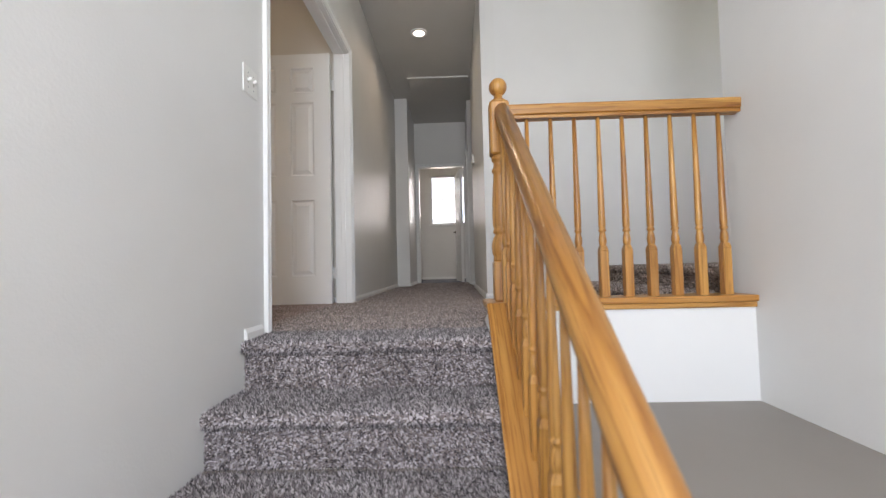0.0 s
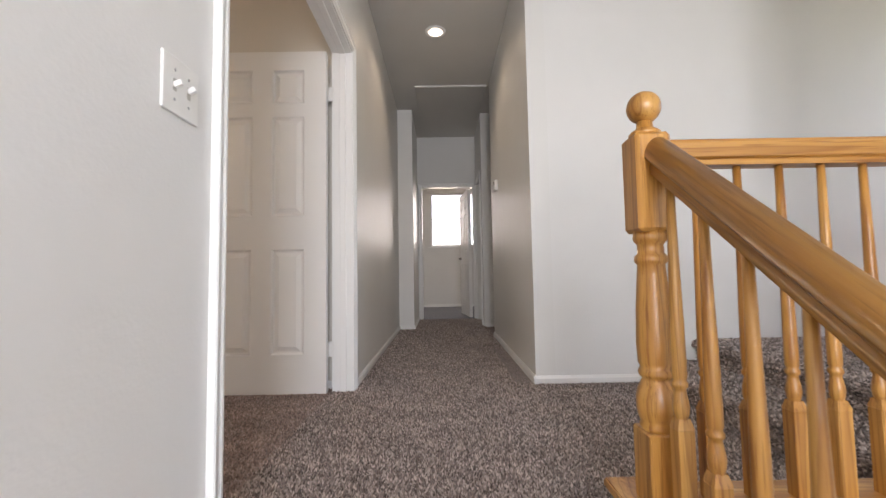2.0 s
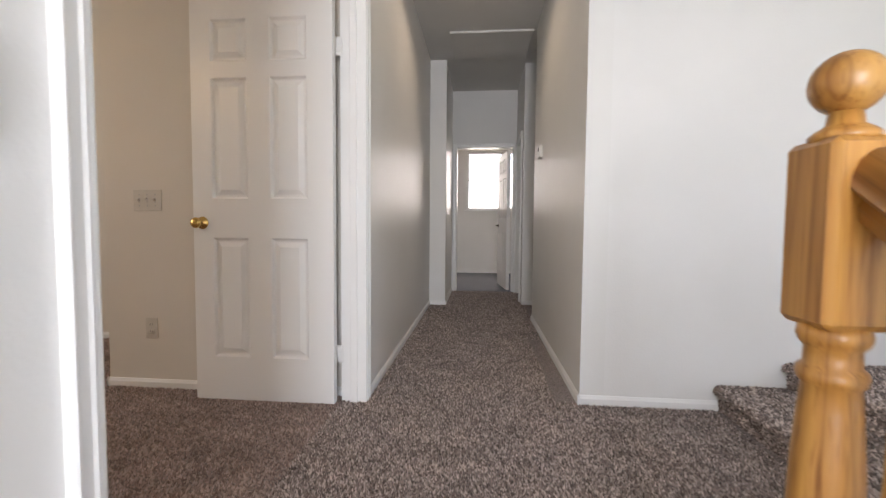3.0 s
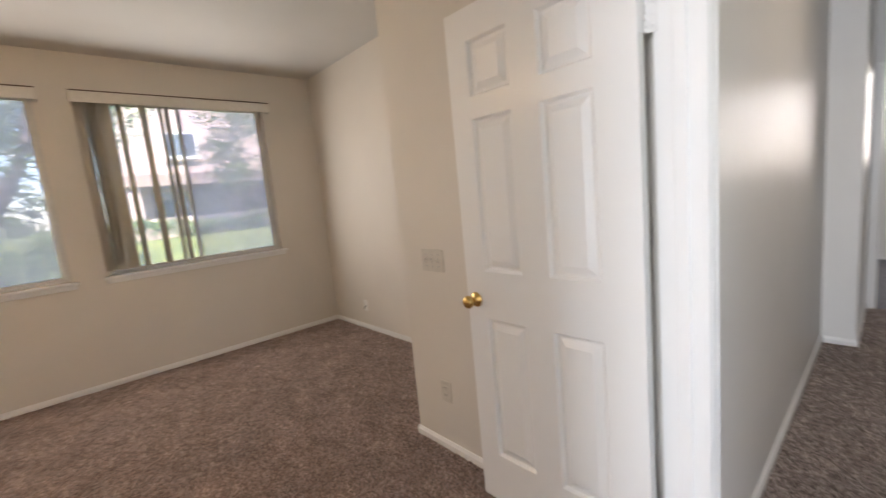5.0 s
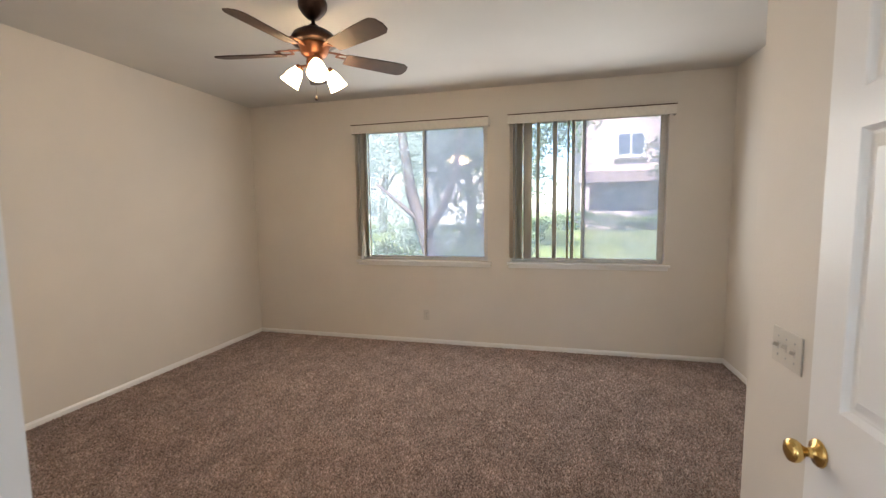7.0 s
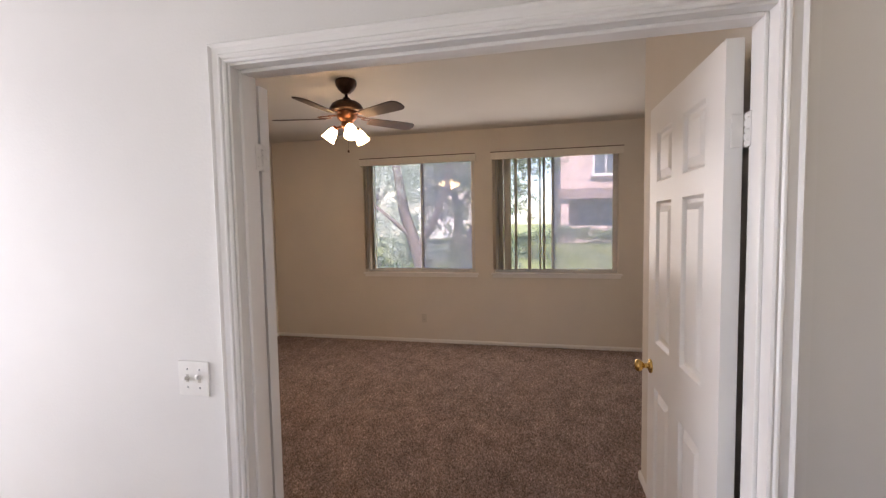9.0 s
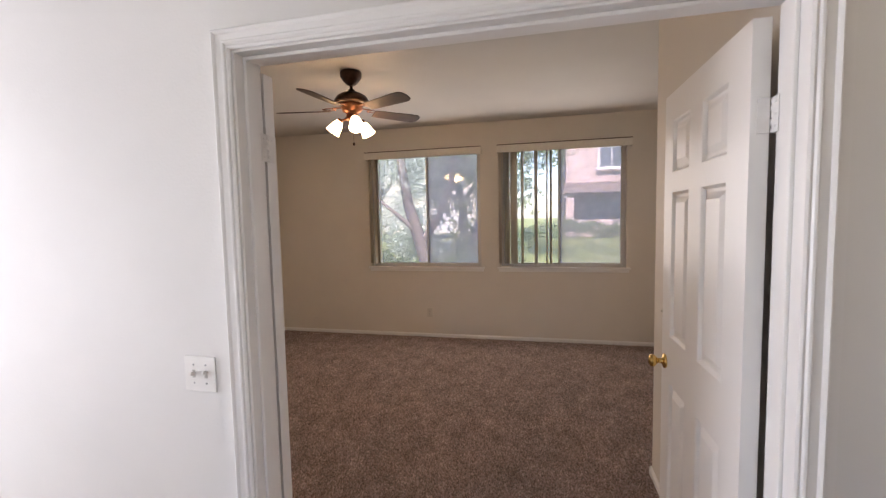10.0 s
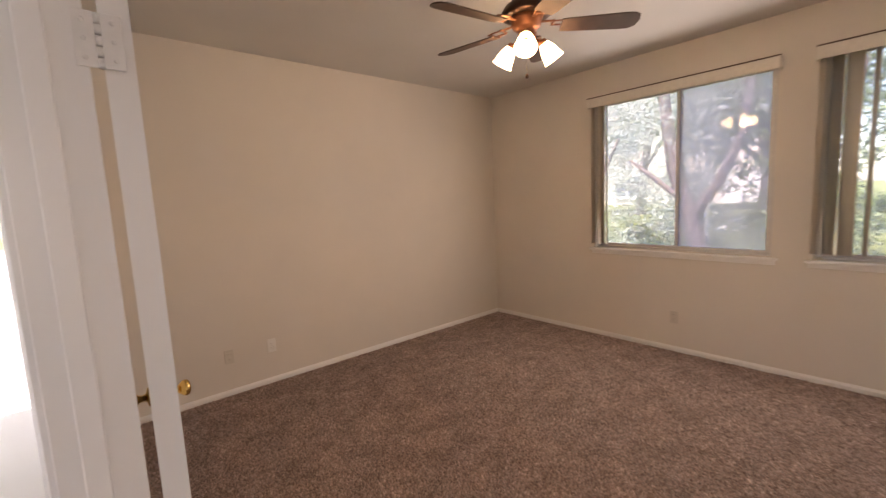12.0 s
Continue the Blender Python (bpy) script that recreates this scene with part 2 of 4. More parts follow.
def box(bm, x0, x1, y0, y1, z0, z1, bevel=0.0, segments=1):
    made = bmesh.ops.create_cube(bm, size=1.0)
    vs = made["verts"]
    for v in vs:
        v.co = ((x0 + x1) / 2 + v.co.x * (x1 - x0), (y0 + y1) / 2 + v.co.y * (y1 - y0), (z0 + z1) / 2 + v.co.z * (z1 - z0))
    if bevel:
        es = list({e for v in vs for e in v.link_edges})
        bmesh.ops.bevel(bm, geom=es, offset=bevel, segments=segments, affect="EDGES", profile=0.5)
    return bm


def lathe(bm, profile, m=None, steps=20):
    """Turns (radius, height) pairs round the z axis."""
    rings = []
    for r, z in profile:
        rings.append([bm.verts.new((r * math.cos(2 * math.pi * i / steps), r * math.sin(2 * math.pi * i / steps), z)) for i in range(steps)])
    for a, b in zip(rings, rings[1:]):
        for i in range(steps):
            f = bm.faces.new((a[i], a[(i + 1) % steps], b[(i + 1) % steps], b[i]))
            f.smooth = True
    bm.faces.new(list(reversed(rings[0])))
    bm.faces.new(rings[-1])
    if m is not None:
        bmesh.ops.transform(bm, matrix=m, verts=[v for ring in rings for v in ring])
    return bm


def sweep(bm, section, a, b, up=(0, 0, 1)):
    """Extrudes a closed section of (side, height) pairs from a to b."""
    a, b = Vector(a), Vector(b)
    along = (b - a).normalized()
    side = along.cross(Vector(up)).normalized()
    over = side.cross(along).normalized()
    ends = [[bm.verts.new(p + side * s + over * h) for s, h in section] for p in (a, b)]
    n = len(section)
    for i in range(n):
        bm.faces.new((ends[0][i], ends[0][(i + 1) % n], ends[1][(i + 1) % n], ends[1][i]))
    bm.faces.new(list(reversed(ends[0])))
    bm.faces.new(ends[1])
    return bm


def prism(bm, outline, axis, lo, hi):
    """A closed outline in the plane across an axis, drawn out from lo to hi."""
    def place(u, v, w):
        return {"x": (w, u, v), "y": (u, w, v), "z": (u, v, w)}[axis]
    ends = [[bm.verts.new(place(u, v, w)) for u, v in outline] for w in (lo, hi)]
    n = len(outline)
    for i in range(n):
        bm.faces.new((ends[0][i], ends[0][(i + 1) % n], ends[1][(i + 1) % n], ends[1][i]))
    bm.faces.new(list(reversed(ends[0])))
    bm.faces.new(ends[1])
    return bm


def mesh_of(bm, name, material):
    bmesh.ops.recalc_face_normals(bm, faces=bm.faces)
    me = bpy.data.meshes.new(name)
    bm.to_mesh(me)
    bm.free()
    me.materials.append(material)
    return me


def part(name, bm, material, parent, label="", m=None):
    ob = new(name, mesh_of(bm, name, material))
    ob.parent = parent
    if m is not None:
        ob.matrix_basis = m
    return tagged(ob, label)


def share(name, mesh, parent, m):
    ob = new(name, mesh)
    ob.parent = parent
    ob.matrix_basis = m
    return ob


def thing(name, label, category, m=None, group="", kind=""):
    ob = new(name)
    ob.empty_display_size = 0.1
    if m is not None:
        ob.matrix_basis = m
    return tagged(ob, label, category, group, kind)


def structure(name, bm, material, label=""):
    return tagged(new(name, mesh_of(bm, name, material)), label, "", "", "structure")


def wall(name, axis, lo, hi, u0, u1, z0, z1, holes=(), material=None, label=""):
    """A wall across an axis from lo to hi, from u0 to u1 and z0 to z1, with rectangular holes (u, u, z, z) right through."""
    us = sorted({u0, u1, *[h for o in holes for h in o[:2]]})
    zs = sorted({z0, z1, *[h for o in holes for h in o[2:]]})
    bm = bmesh.new()

    def solid(i, j):
        if not (0 <= i < len(us) - 1 and 0 <= j < len(zs) - 1):
            return False
        u, z = (us[i] + us[i + 1]) / 2, (zs[j] + zs[j + 1]) / 2
        return not any(o[0] < u < o[1] and o[2] < z < o[3] for o in holes)

    def face(*ps):
        bm.faces.new([bm.verts.new((p[0], p[1], p[2]) if axis == "x" else (p[1], p[0], p[2])) for p in ps])
    for i in range(len(us) - 1):
        for j in range(len(zs) - 1):
            if not solid(i, j):
                continue
            a, b, c, d = us[i], us[i + 1], zs[j], zs[j + 1]
            for w in (lo, hi):
                face((w, a, c), (w, b, c), (w, b, d), (w, a, d))
            for k, l, e in ((i - 1, j, a), (i + 1, j, b)):
                if not solid(k, l):
                    face((lo, e, c), (hi, e, c), (hi, e, d), (lo, e, d))
            for k, l, e in ((i, j - 1, c), (i, j + 1, d)):
                if not solid(k, l):
                    face((lo, a, e), (hi, a, e), (hi, b, e), (lo, b, e))
    bmesh.ops.remove_doubles(bm, verts=bm.verts, dist=0.0005)
    return structure(name, bm, material or WALL, label)


# ---- the plan ----
FACE, BACK = -0.815, -0.935          # the wall between stairs and bedroom
OPEN0, OPEN1, HEAD = 1.797, 3.292, 2.068
HALLX = 0.283
LAND_Y = 3.37                      # the landing's far wall
RIGHT = 1.31                      # the stairwell's wall beyond the rail
CEILING, BED_CEILING = 2.80, 2.735
NOSE, RISE, RUN = 1.555, 0.185, 0.26
BED_W, BED_N, BED_S = -4.92, 4.24, -0.865
BOX_X, BOX_Y = -2.29, 3.345
HALL_END = 7.1

# floors
bm = bmesh.new()
box(bm, -5.2, BACK, BED_S - 0.1, BED_N + 0.1, -0.2, 0.0)
structure("floor_bedroom", bm, CARPET, "grey-brown flecked cut-pile carpet in the bedroom")
bm = bmesh.new()
box(bm, BACK, 0.17, 1.80, HALL_END + 0.02, -0.2, 0.0)
box(bm, 0.17, 2.2, 1.92, HALL_END + 0.02, -0.2, 0.0)
structure("floor_landing", bm, CARPET, "grey-brown flecked carpet on landing and hallway")
bm = bmesh.new()
box(bm, -2.2, 2.2, HALL_END + 0.02, 9.7, -0.2, 0.0)
structure("floor_far_room", bm, BLUE_CARPET, "grey-blue carpet in the far room")
bm = bmesh.new()
box(bm, FACE, 0.17, -2.1, NOSE - 8 * RUN + 0.03, -1.6, -1.48)
structure("floor_entry", bm, CARPET, "carpeted floor at the foot of the stairs")
bm = bmesh.new()
box(bm, 0.31, RIGHT, -2.1, 1.789, -0.5, -0.326)
structure("floor_ledge", bm, LEDGE, "plain grey painted ledge beside the stairs")

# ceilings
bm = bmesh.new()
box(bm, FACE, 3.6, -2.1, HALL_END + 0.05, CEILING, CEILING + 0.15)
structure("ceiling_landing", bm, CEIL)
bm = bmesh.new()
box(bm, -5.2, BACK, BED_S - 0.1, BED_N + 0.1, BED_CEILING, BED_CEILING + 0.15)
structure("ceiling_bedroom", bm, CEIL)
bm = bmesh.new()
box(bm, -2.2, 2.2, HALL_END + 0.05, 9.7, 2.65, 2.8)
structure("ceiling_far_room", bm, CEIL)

# walls
wall("wall_hall_left", "x", BACK, FACE, 3.36, HALL_END - 0.06, -1.6, 2.95, material=HALL_WALL, label="semi-gloss painted hallway wall")
wall("wall_stairs", "x", BACK, FACE, -2.1, 3.36, -1.6, 2.95, [(OPEN0, OPEN1, -0.2, HEAD)], label="white painted wall with a wide double doorway")
W1 = (0.52, 1.99, 0.935, 2.40)
W2 = (2.24, 3.70, 0.935, 2.40)
wall("wall_west", "x", BED_W - 0.16, BED_W, BED_S - 0.1, BED_N + 0.1, -0.2, 2.9, [W1, W2], material=BED_WALL, label="bedroom wall with two sliding windows")
wall("wall_south", "y", BED_S - 0.1, BED_S, BED_W, BACK, -0.2, 2.9, material=BED_WALL)
wall("wall_north", "y", BED_N, BED_N + 0.1, BED_W, BOX_X, -0.2, 2.9, material=BED_WALL)
wall("wall_closet_side", "x", BOX_X, BOX_X + 0.1, BOX_Y + 0.1, BED_N + 0.1, -0.2, 2.9, material=BED_WALL)
wall("wall_closet_front", "y", BOX_Y, BOX_Y + 0.1, BOX_X, BACK, -0.2, 2.9, material=BED_WALL)
wall("wall_landing", "y", LAND_Y, LAND_Y + 0.12, HALLX + 0.12, 3.6, -0.2, 2.95)
wall("wall_hall_right", "x", HALLX, HALLX + 0.12, LAND_Y, 5.33, -0.2, 2.95, material=HALL_WALL)
wall("wall_right", "x", RIGHT, RIGHT + 0.12, -2.1, 1.925, -1.6, 2.95)
wall("wall_upper_front", "y", 1.805, 1.925, RIGHT + 0.12, 3.6, -0.2, 2.95)
# Hole added in this unseen wall for the fill lamp.
wall("wall_upper_end", "x", 3.5, 3.6, 1.925, LAND_Y, -0.2, 2.95, [(2.15, 3.2, 1.1, 2.4)])
wall("wall_entry", "y", -2.1, -2.0, FACE, RIGHT, -1.6, 2.95, [(-0.58, 0.58, -0.05, 2.45)])
wall("wall_pier", "y", 6.01, 6.13, FACE, -0.63, -0.2, 2.95)
wall("wall_hall_far_left", "x", -0.75, -0.63, 6.13, HALL_END, -0.2, 2.95, material=HALL_WALL)
wall("wall_alcove_far", "y", 6.158, 6.258, 0.262, 1.4, -0.2, 2.95)
wall("wall_alcove_near", "y", 5.21, 5.33, HALLX + 0.12, 1.4, -0.2, 2.95)
wall("wall_alcove_end", "x", 1.4, 1.5, 5.21, 6.258, -0.2, 2.95)
wall("wall_hall_far_right", "x", 0.262, 0.362, 6.258, HALL_END, -0.2, 2.95, [(6.36, 7.04, -0.2, 2.03)])
wall("wall_hall_end", "y", HALL_END, HALL_END + 0.12, -2.2, 2.2, -0.2, 2.95, [(-0.58, 0.232, -0.2, 2.035)])
FW = (-0.50, 0.66, 1.265, 2.41)
wall("wall_far_room", "y", 9.55, 9.65, -2.2, 2.2, -0.2, 2.8, [FW])
wall("wall_far_room_left", "x", -2.3, -2.2, HALL_END, 9.65, -0.2, 2.8)
wall("wall_far_room_right", "x", 2.2, 2.3, HALL_END, 9.65, -0.2, 2.8)

# low walls under the rails
SLOPE = RISE / RUN


def cap_z(y):
    return 0.12 - SLOPE * max(0.0, 1.70 - y)


bm = bmesh.new()
prism(bm, [(1.92, -1.6), (1.92, 0.092), (1.69, 0.092), (-0.75, cap_z(-0.75) - 0.028), (-0.75, -1.6)], "x", 0.17, 0.31)
structure("wall_stair_curb", bm, TRIM, "low white wall beside the stairs")
bm = bmesh.new()
box(bm, 0.31, RIGHT, 1.789, 1.905, -0.5, 0.096)
structure("wall_landing_curb", bm, TRIM, "low white wall at the landing's edge")


def baseboard(a, b, height=0.050):
    """Along the floor from a to b, the room to the right of that way."""
    section = [(0, 0), (0.013, 0), (0.013, height - 0.016), (0.009, height - 0.009), (0.005, height), (0, height)]
    bm = bmesh.new()
    sweep(bm, section, a, b)
    return structure("baseboard", bm, TRIM, "white painted baseboard")


baseboard((BED_W, BED_S, 0), (BED_W, BED_N, 0))
baseboard((BED_W, BED_N, 0), (BOX_X, BED_N, 0))
baseboard((BOX_X, BED_N, 0), (BOX_X, BOX_Y - 0.013, 0))
baseboard((BOX_X - 0.013, BOX_Y, 0), (BACK - 0.02, BOX_Y, 0))
baseboard((BACK, BED_S, 0), (BED_W, BED_S, 0))
baseboard((BACK, OPEN0 - 0.08, 0), (BACK, BED_S, 0))
baseboard((FACE, NOSE + 0.025, 0), (FACE, OPEN0 - 0.076, 0))
baseboard((FACE, OPEN1 + 0.056, 0), (FACE, 6.01, 0))
baseboard((HALLX - 0.013, LAND_Y, 0), (0.95, LAND_Y, 0))
baseboard((HALLX, 5.33, 0), (HALLX, LAND_Y - 0.013, 0))
baseboard((FACE, 6.01, 0), (-0.617, 6.01, 0))
baseboard((-0.63, 6.0, 0), (-0.63, HALL_END, 0))
baseboard((0.262, 6.158, 0), (1.4, 6.158, 0))
baseboard((-2.2, 9.55, 0), (2.2, 9.55, 0))
baseboard((0.17, 1.92, 0), (0.17, 1.705, 0))

# ---- stairs ----


def tread(depth, drop):
    """Side view of one carpeted step: rounded nosing at the origin, running back and down."""
    r = 0.022
    pts = [(depth, 0.0), (r, 0.0)]
    pts += [(r - r * math.sin(a), -r + r * math.cos(a)) for a in (0.5, 1.0, 1.57, 2.1, 2.7)]
    pts += [(0.026, -0.046), (0.03, -drop), (depth, -drop)]
    return pts


stairs = thing("stairs", "straight flight of stairs wrapped in grey flecked carpet", "stairs")
bm = bmesh.new()
prism(bm, [(NOSE + u, v) for u, v in tread(1.80 - NOSE, 0.2)], "x", FACE, 0.17)
part("step", bm, CARPET, stairs)
for k in range(1, 8):
    bm = bmesh.new()
    prism(bm, [(NOSE - k * RUN + u, -k * RISE + v) for u, v in tread(RUN + 0.029, RISE)], "x", FACE, 0.17)
    part("step", bm, CARPET, stairs)
upper = thing("upper_steps", "two low carpeted steps up from the landing", "stairs")
for x, z, depth in ((0.932, 0.125, 0.343), (1.246, 0.25, 2.25)):
    bm = bmesh.new()
    y0 = 1.905 if x < 1.0 else 1.93
    prism(bm, [(x + u, z + v) for u, v in tread(depth, 0.125)], "y", y0, LAND_Y)
    part("step", bm, CARPET, upper)

# ---- stair and landing railings ----
RAIL = [(-0.022, -0.068), (0.022, -0.068), (0.024, -0.054), (0.020, -0.048), (0.026, -0.044)]
RAIL += [(0.033 * math.cos(a * math.pi / 12), -0.036 + 0.036 * math.sin(a * math.pi / 12)) for a in range(0, 13)]
RAIL += [(-0.026, -0.044), (-0.020, -0.048), (-0.024, -0.054)]
RX = 0.241


def rail_z(y):
    return 0.998 - 0.728 * (1.78 - y)


def baluster_mesh(height, base):
    """Square foot, turned vase and ring, long taper up to the rail."""
    bm = bmesh.new()
    h = 0.0185
    box(bm, -h, h, -h, h, -0.03, base, 0.002)
    bmesh.ops.create_cone(bm, cap_ends=False, segments=4, radius1=h * 1.414, radius2=0.0135 * 1.3, depth=0.022, matrix=Matrix.Translation((0, 0, base + 0.011)) @ pose(0, 0, 0, 0, 0, 45))
    lathe(bm, [(0.0135, base + 0.010), (0.0135, base + 0.022), (0.0160, base + 0.032), (0.0175, base + 0.045), (0.0155, base + 0.060), (0.0125, base + 0.075), (0.012, base + 0.082),
               (0.0165, base + 0.087), (0.0165, base + 0.094), (0.0125, base + 0.100), (0.0150, base + 0.106), (0.0155, base + 0.13), (0.0145, base + 0.22), (0.0115, height - 0.2), (0.0088, height)], None, 12)
    return mesh_of(bm, "baluster", OAK_Z)


railing = thing("stair_railing", "golden oak stair railing with turned balusters and ball-topped newel post", "railing")
bm = bmesh.new()
N = 0.044
box(bm, -N, N, -N, N, 0.0, 0.175, 0.004)
prof = [(0.046, 0.172), (0.050, 0.185), (0.046, 0.195), (0.052, 0.205), (0.056, 0.225), (0.056, 0.25), (0.050, 0.272), (0.040, 0.29), (0.037, 0.296), (0.045, 0.302), (0.048, 0.310), (0.045, 0.318), (0.041, 0.322),
        (0.047, 0.335), (0.049, 0.38), (0.046, 0.46), (0.040, 0.54), (0.037, 0.572), (0.043, 0.578), (0.045, 0.586), (0.043, 0.594), (0.036, 0.600), (0.035, 0.622), (0.043, 0.630), (0.046, 0.638), (0.044, 0.655)]
prof = [(r * 0.86, z) for r, z in prof]
lathe(bm, prof, None, 28)
box(bm, -N, N, -N, N, 0.652, 0.897, 0.009)
lathe(bm, [(0.038, 0.895), (0.038, 0.903), (0.032, 0.909), (0.020, 0.917), (0.018, 0.935)], None, 24)
newel = part("newel_post", bm, OAK_Z, railing, "", Matrix.Translation((RX - 0.004, 1.828, 0.12)))
bm = bmesh.new()
bmesh.ops.create_uvsphere(bm, u_segments=28, v_segments=18, radius=0.041)
for f in bm.faces:
    f.smooth = True
part("ball_finial", bm, OAK_Z, newel, "", Matrix.Translation((0, 0, 0.970)))
bm = bmesh.new()
length = (1.80 + 0.62) / math.cos(math.atan(0.728))
sweep(bm, [(u * 1.14, v * 1.08) for u, v in RAIL], (0, 0, 0), (0, -length, 0))
for f in bm.faces:
    f.smooth = len(f.verts) == 4
part("handrail", bm, OAK_Y, railing, "", pose(RX + 0.008, 1.80, rail_z(1.80), math.degrees(math.atan(0.728)), 0, 0))
bm = bmesh.new()
outline = [(1.97, 0.094), (1.97, 0.112), (1.96, 0.12), (1.70, 0.12), (-0.75, cap_z(-0.75)), (-0.75, cap_z(-0.75) - 0.026), (1.692, 0.094)]
prism(bm, outline, "x", 0.150, 0.330)
bmesh.ops.bevel(bm, geom=[e for e in bm.edges if abs(e.verts[0].co.x - e.verts[1].co.x) < 1e-5], offset=0.004, segments=2, affect="EDGES")
part("base_cap", bm, OAK_SLOPE, railing, "sloping oak cap board")
SHORT = rail_z(1.0) - 0.06 - cap_z(1.0)
short = baluster_mesh(SHORT, 0.20)
y = 1.735
while y > -0.6:
    share("baluster", short, railing, Matrix.Translation((RX, y, cap_z(y))) @ Matrix.Diagonal((1, 1, (rail_z(y) - 0.06 - cap_z(y)) / SHORT, 1)))
    y -= 0.1135

landing_rail = thing("landing_railing", "level golden oak railing along the landing edge", "railing")
bm = bmesh.new()
FLAT = [(-0.024, -0.066), (0.024, -0.066), (0.026, -0.054), (0.022, -0.050), (0.030, -0.046), (0.032, -0.012), (0.029, -0.003), (0.022, 0.0), (-0.022, 0.0), (-0.029, -0.003), (-0.032, -0.012), (-0.030, -0.046), (-0.022, -0.050), (-0.026, -0.054)]
sweep(bm, FLAT, (RX + N - 0.004, 1.838, 1.004), (RIGHT, 1.838, 1.004))
part("handrail", bm, OAK_X, landing_rail)
bm = bmesh.new()
box(bm, 0.331, RIGHT, 1.762, 1.920, 0.098, 0.126, 0.005, 2)
part("base_cap", bm, OAK_X, landing_rail)
bm = bmesh.new()
box(bm, 0.331, RIGHT, 1.775, 1.788, 0.074, 0.0975, 0.003)
part("molding", bm, OAK_X, landing_rail)
tall = baluster_mesh(1.004 - 0.06 - 0.125, 0.207)
for k in range(9):
    share("baluster", tall, landing_rail, Matrix.Translation((0.364 + 0.1075 * k, 1.838, 0.125)))

# ---- double doorway ----
CASING = [(0.0, 0.0), (0.057, 0.0), (0.057, 0.017), (0.053, 0.020), (0.048, 0.017), (0.044, 0.0135), (0.026, 0.0125), (0.021, 0.0165), (0.016, 0.0155), (0.012, 0.0105), (0.006, 0.0125), (0.0, 0.009)]


def casing(name, a, b, mitre_a, mitre_b, out, side):
    """Moulded trim from a to b; out: away from the wall; side: from the opening outward. Mitred ends reach past by the width."""
    bm = bmesh.new()
    a, b, out, side = Vector(a), Vector(b), Vector(out), Vector(side)
    along = (b - a).normalized()
    ends = []
    for p, s in ((a, -mitre_a), (b, mitre_b)):
        ends.append([bm.verts.new(p + side * u + out * v + along * (s * u)) for u, v in CASING])
    n = len(CASING)
    for i in range(n):
        bm.faces.new((ends[0][i], ends[0][(i + 1) % n], ends[1][(i + 1) % n], ends[1][i]))
    bm.faces.new(ends[0])
    bm.faces.new(ends[1])
    return bm


def door_casing(parent, axis, w, u0, u1, head, out):
    """Three mitred pieces round an opening on the wall plane at w."""
    def p(u, z):
        return (w, u, z) if axis == "x" else (u, w, z)
    o = (out, 0, 0) if axis == "x" else (0, out, 0)
    s = (0, 1, 0) if axis == "x" else (1, 0, 0)
    neg = tuple(-c for c in s)
    part("casing", casing("casing", p(u0, 0.0), p(u0, head), 0, 1, o, neg), TRIM, parent)
    part("casing", casing("casing", p(u1, 0.0), p(u1, head), 0, 1, o, s), TRIM, parent)
    part("casing", casing("casing", p(u0, head), p(u1, head), 1, 1, o, (0, 0, 1)), TRIM, parent)


frame_thing = thing("door_frame", "white gloss door frame with moulded casing", "door frame", kind="structure")
J = 0.012
door_casing(frame_thing, "x", FACE, OPEN0 + J, OPEN1 - 0.020, HEAD - J, 1)
for y0, y1 in ((OPEN0, OPEN0 + 0.019), (OPEN1 - 0.019, OPEN1)):
    bm = bmesh.new()
    box(bm, BACK, FACE, y0, y1, 0.0, HEAD, 0.0015)
    part("jamb", bm, TRIM, frame_thing)
bm = bmesh.new()
box(bm, BACK, FACE, OPEN0 + 0.019, OPEN1 - 0.019, HEAD - 0.019, HEAD, 0.0015)
part("head_jamb", bm, TRIM, frame_thing)
for y0, y1 in ((OPEN0 + 0.019, OPEN0 + 0.030), (OPEN1 - 0.030, OPEN1 - 0.019)):
    bm = bmesh.new()
    box(bm, -0.885, -0.85, y0, y1, 0.0, HEAD - 0.019, 0.002)
    part("door_stop", bm, TRIM, frame_thing)
bm = bmesh.new()
box(bm, -0.885, -0.85, OPEN0 + 0.030, OPEN1 - 0.030, HEAD - 0.030, HEAD - 0.019, 0.002)
part("door_stop", bm, TRIM, frame_thing)


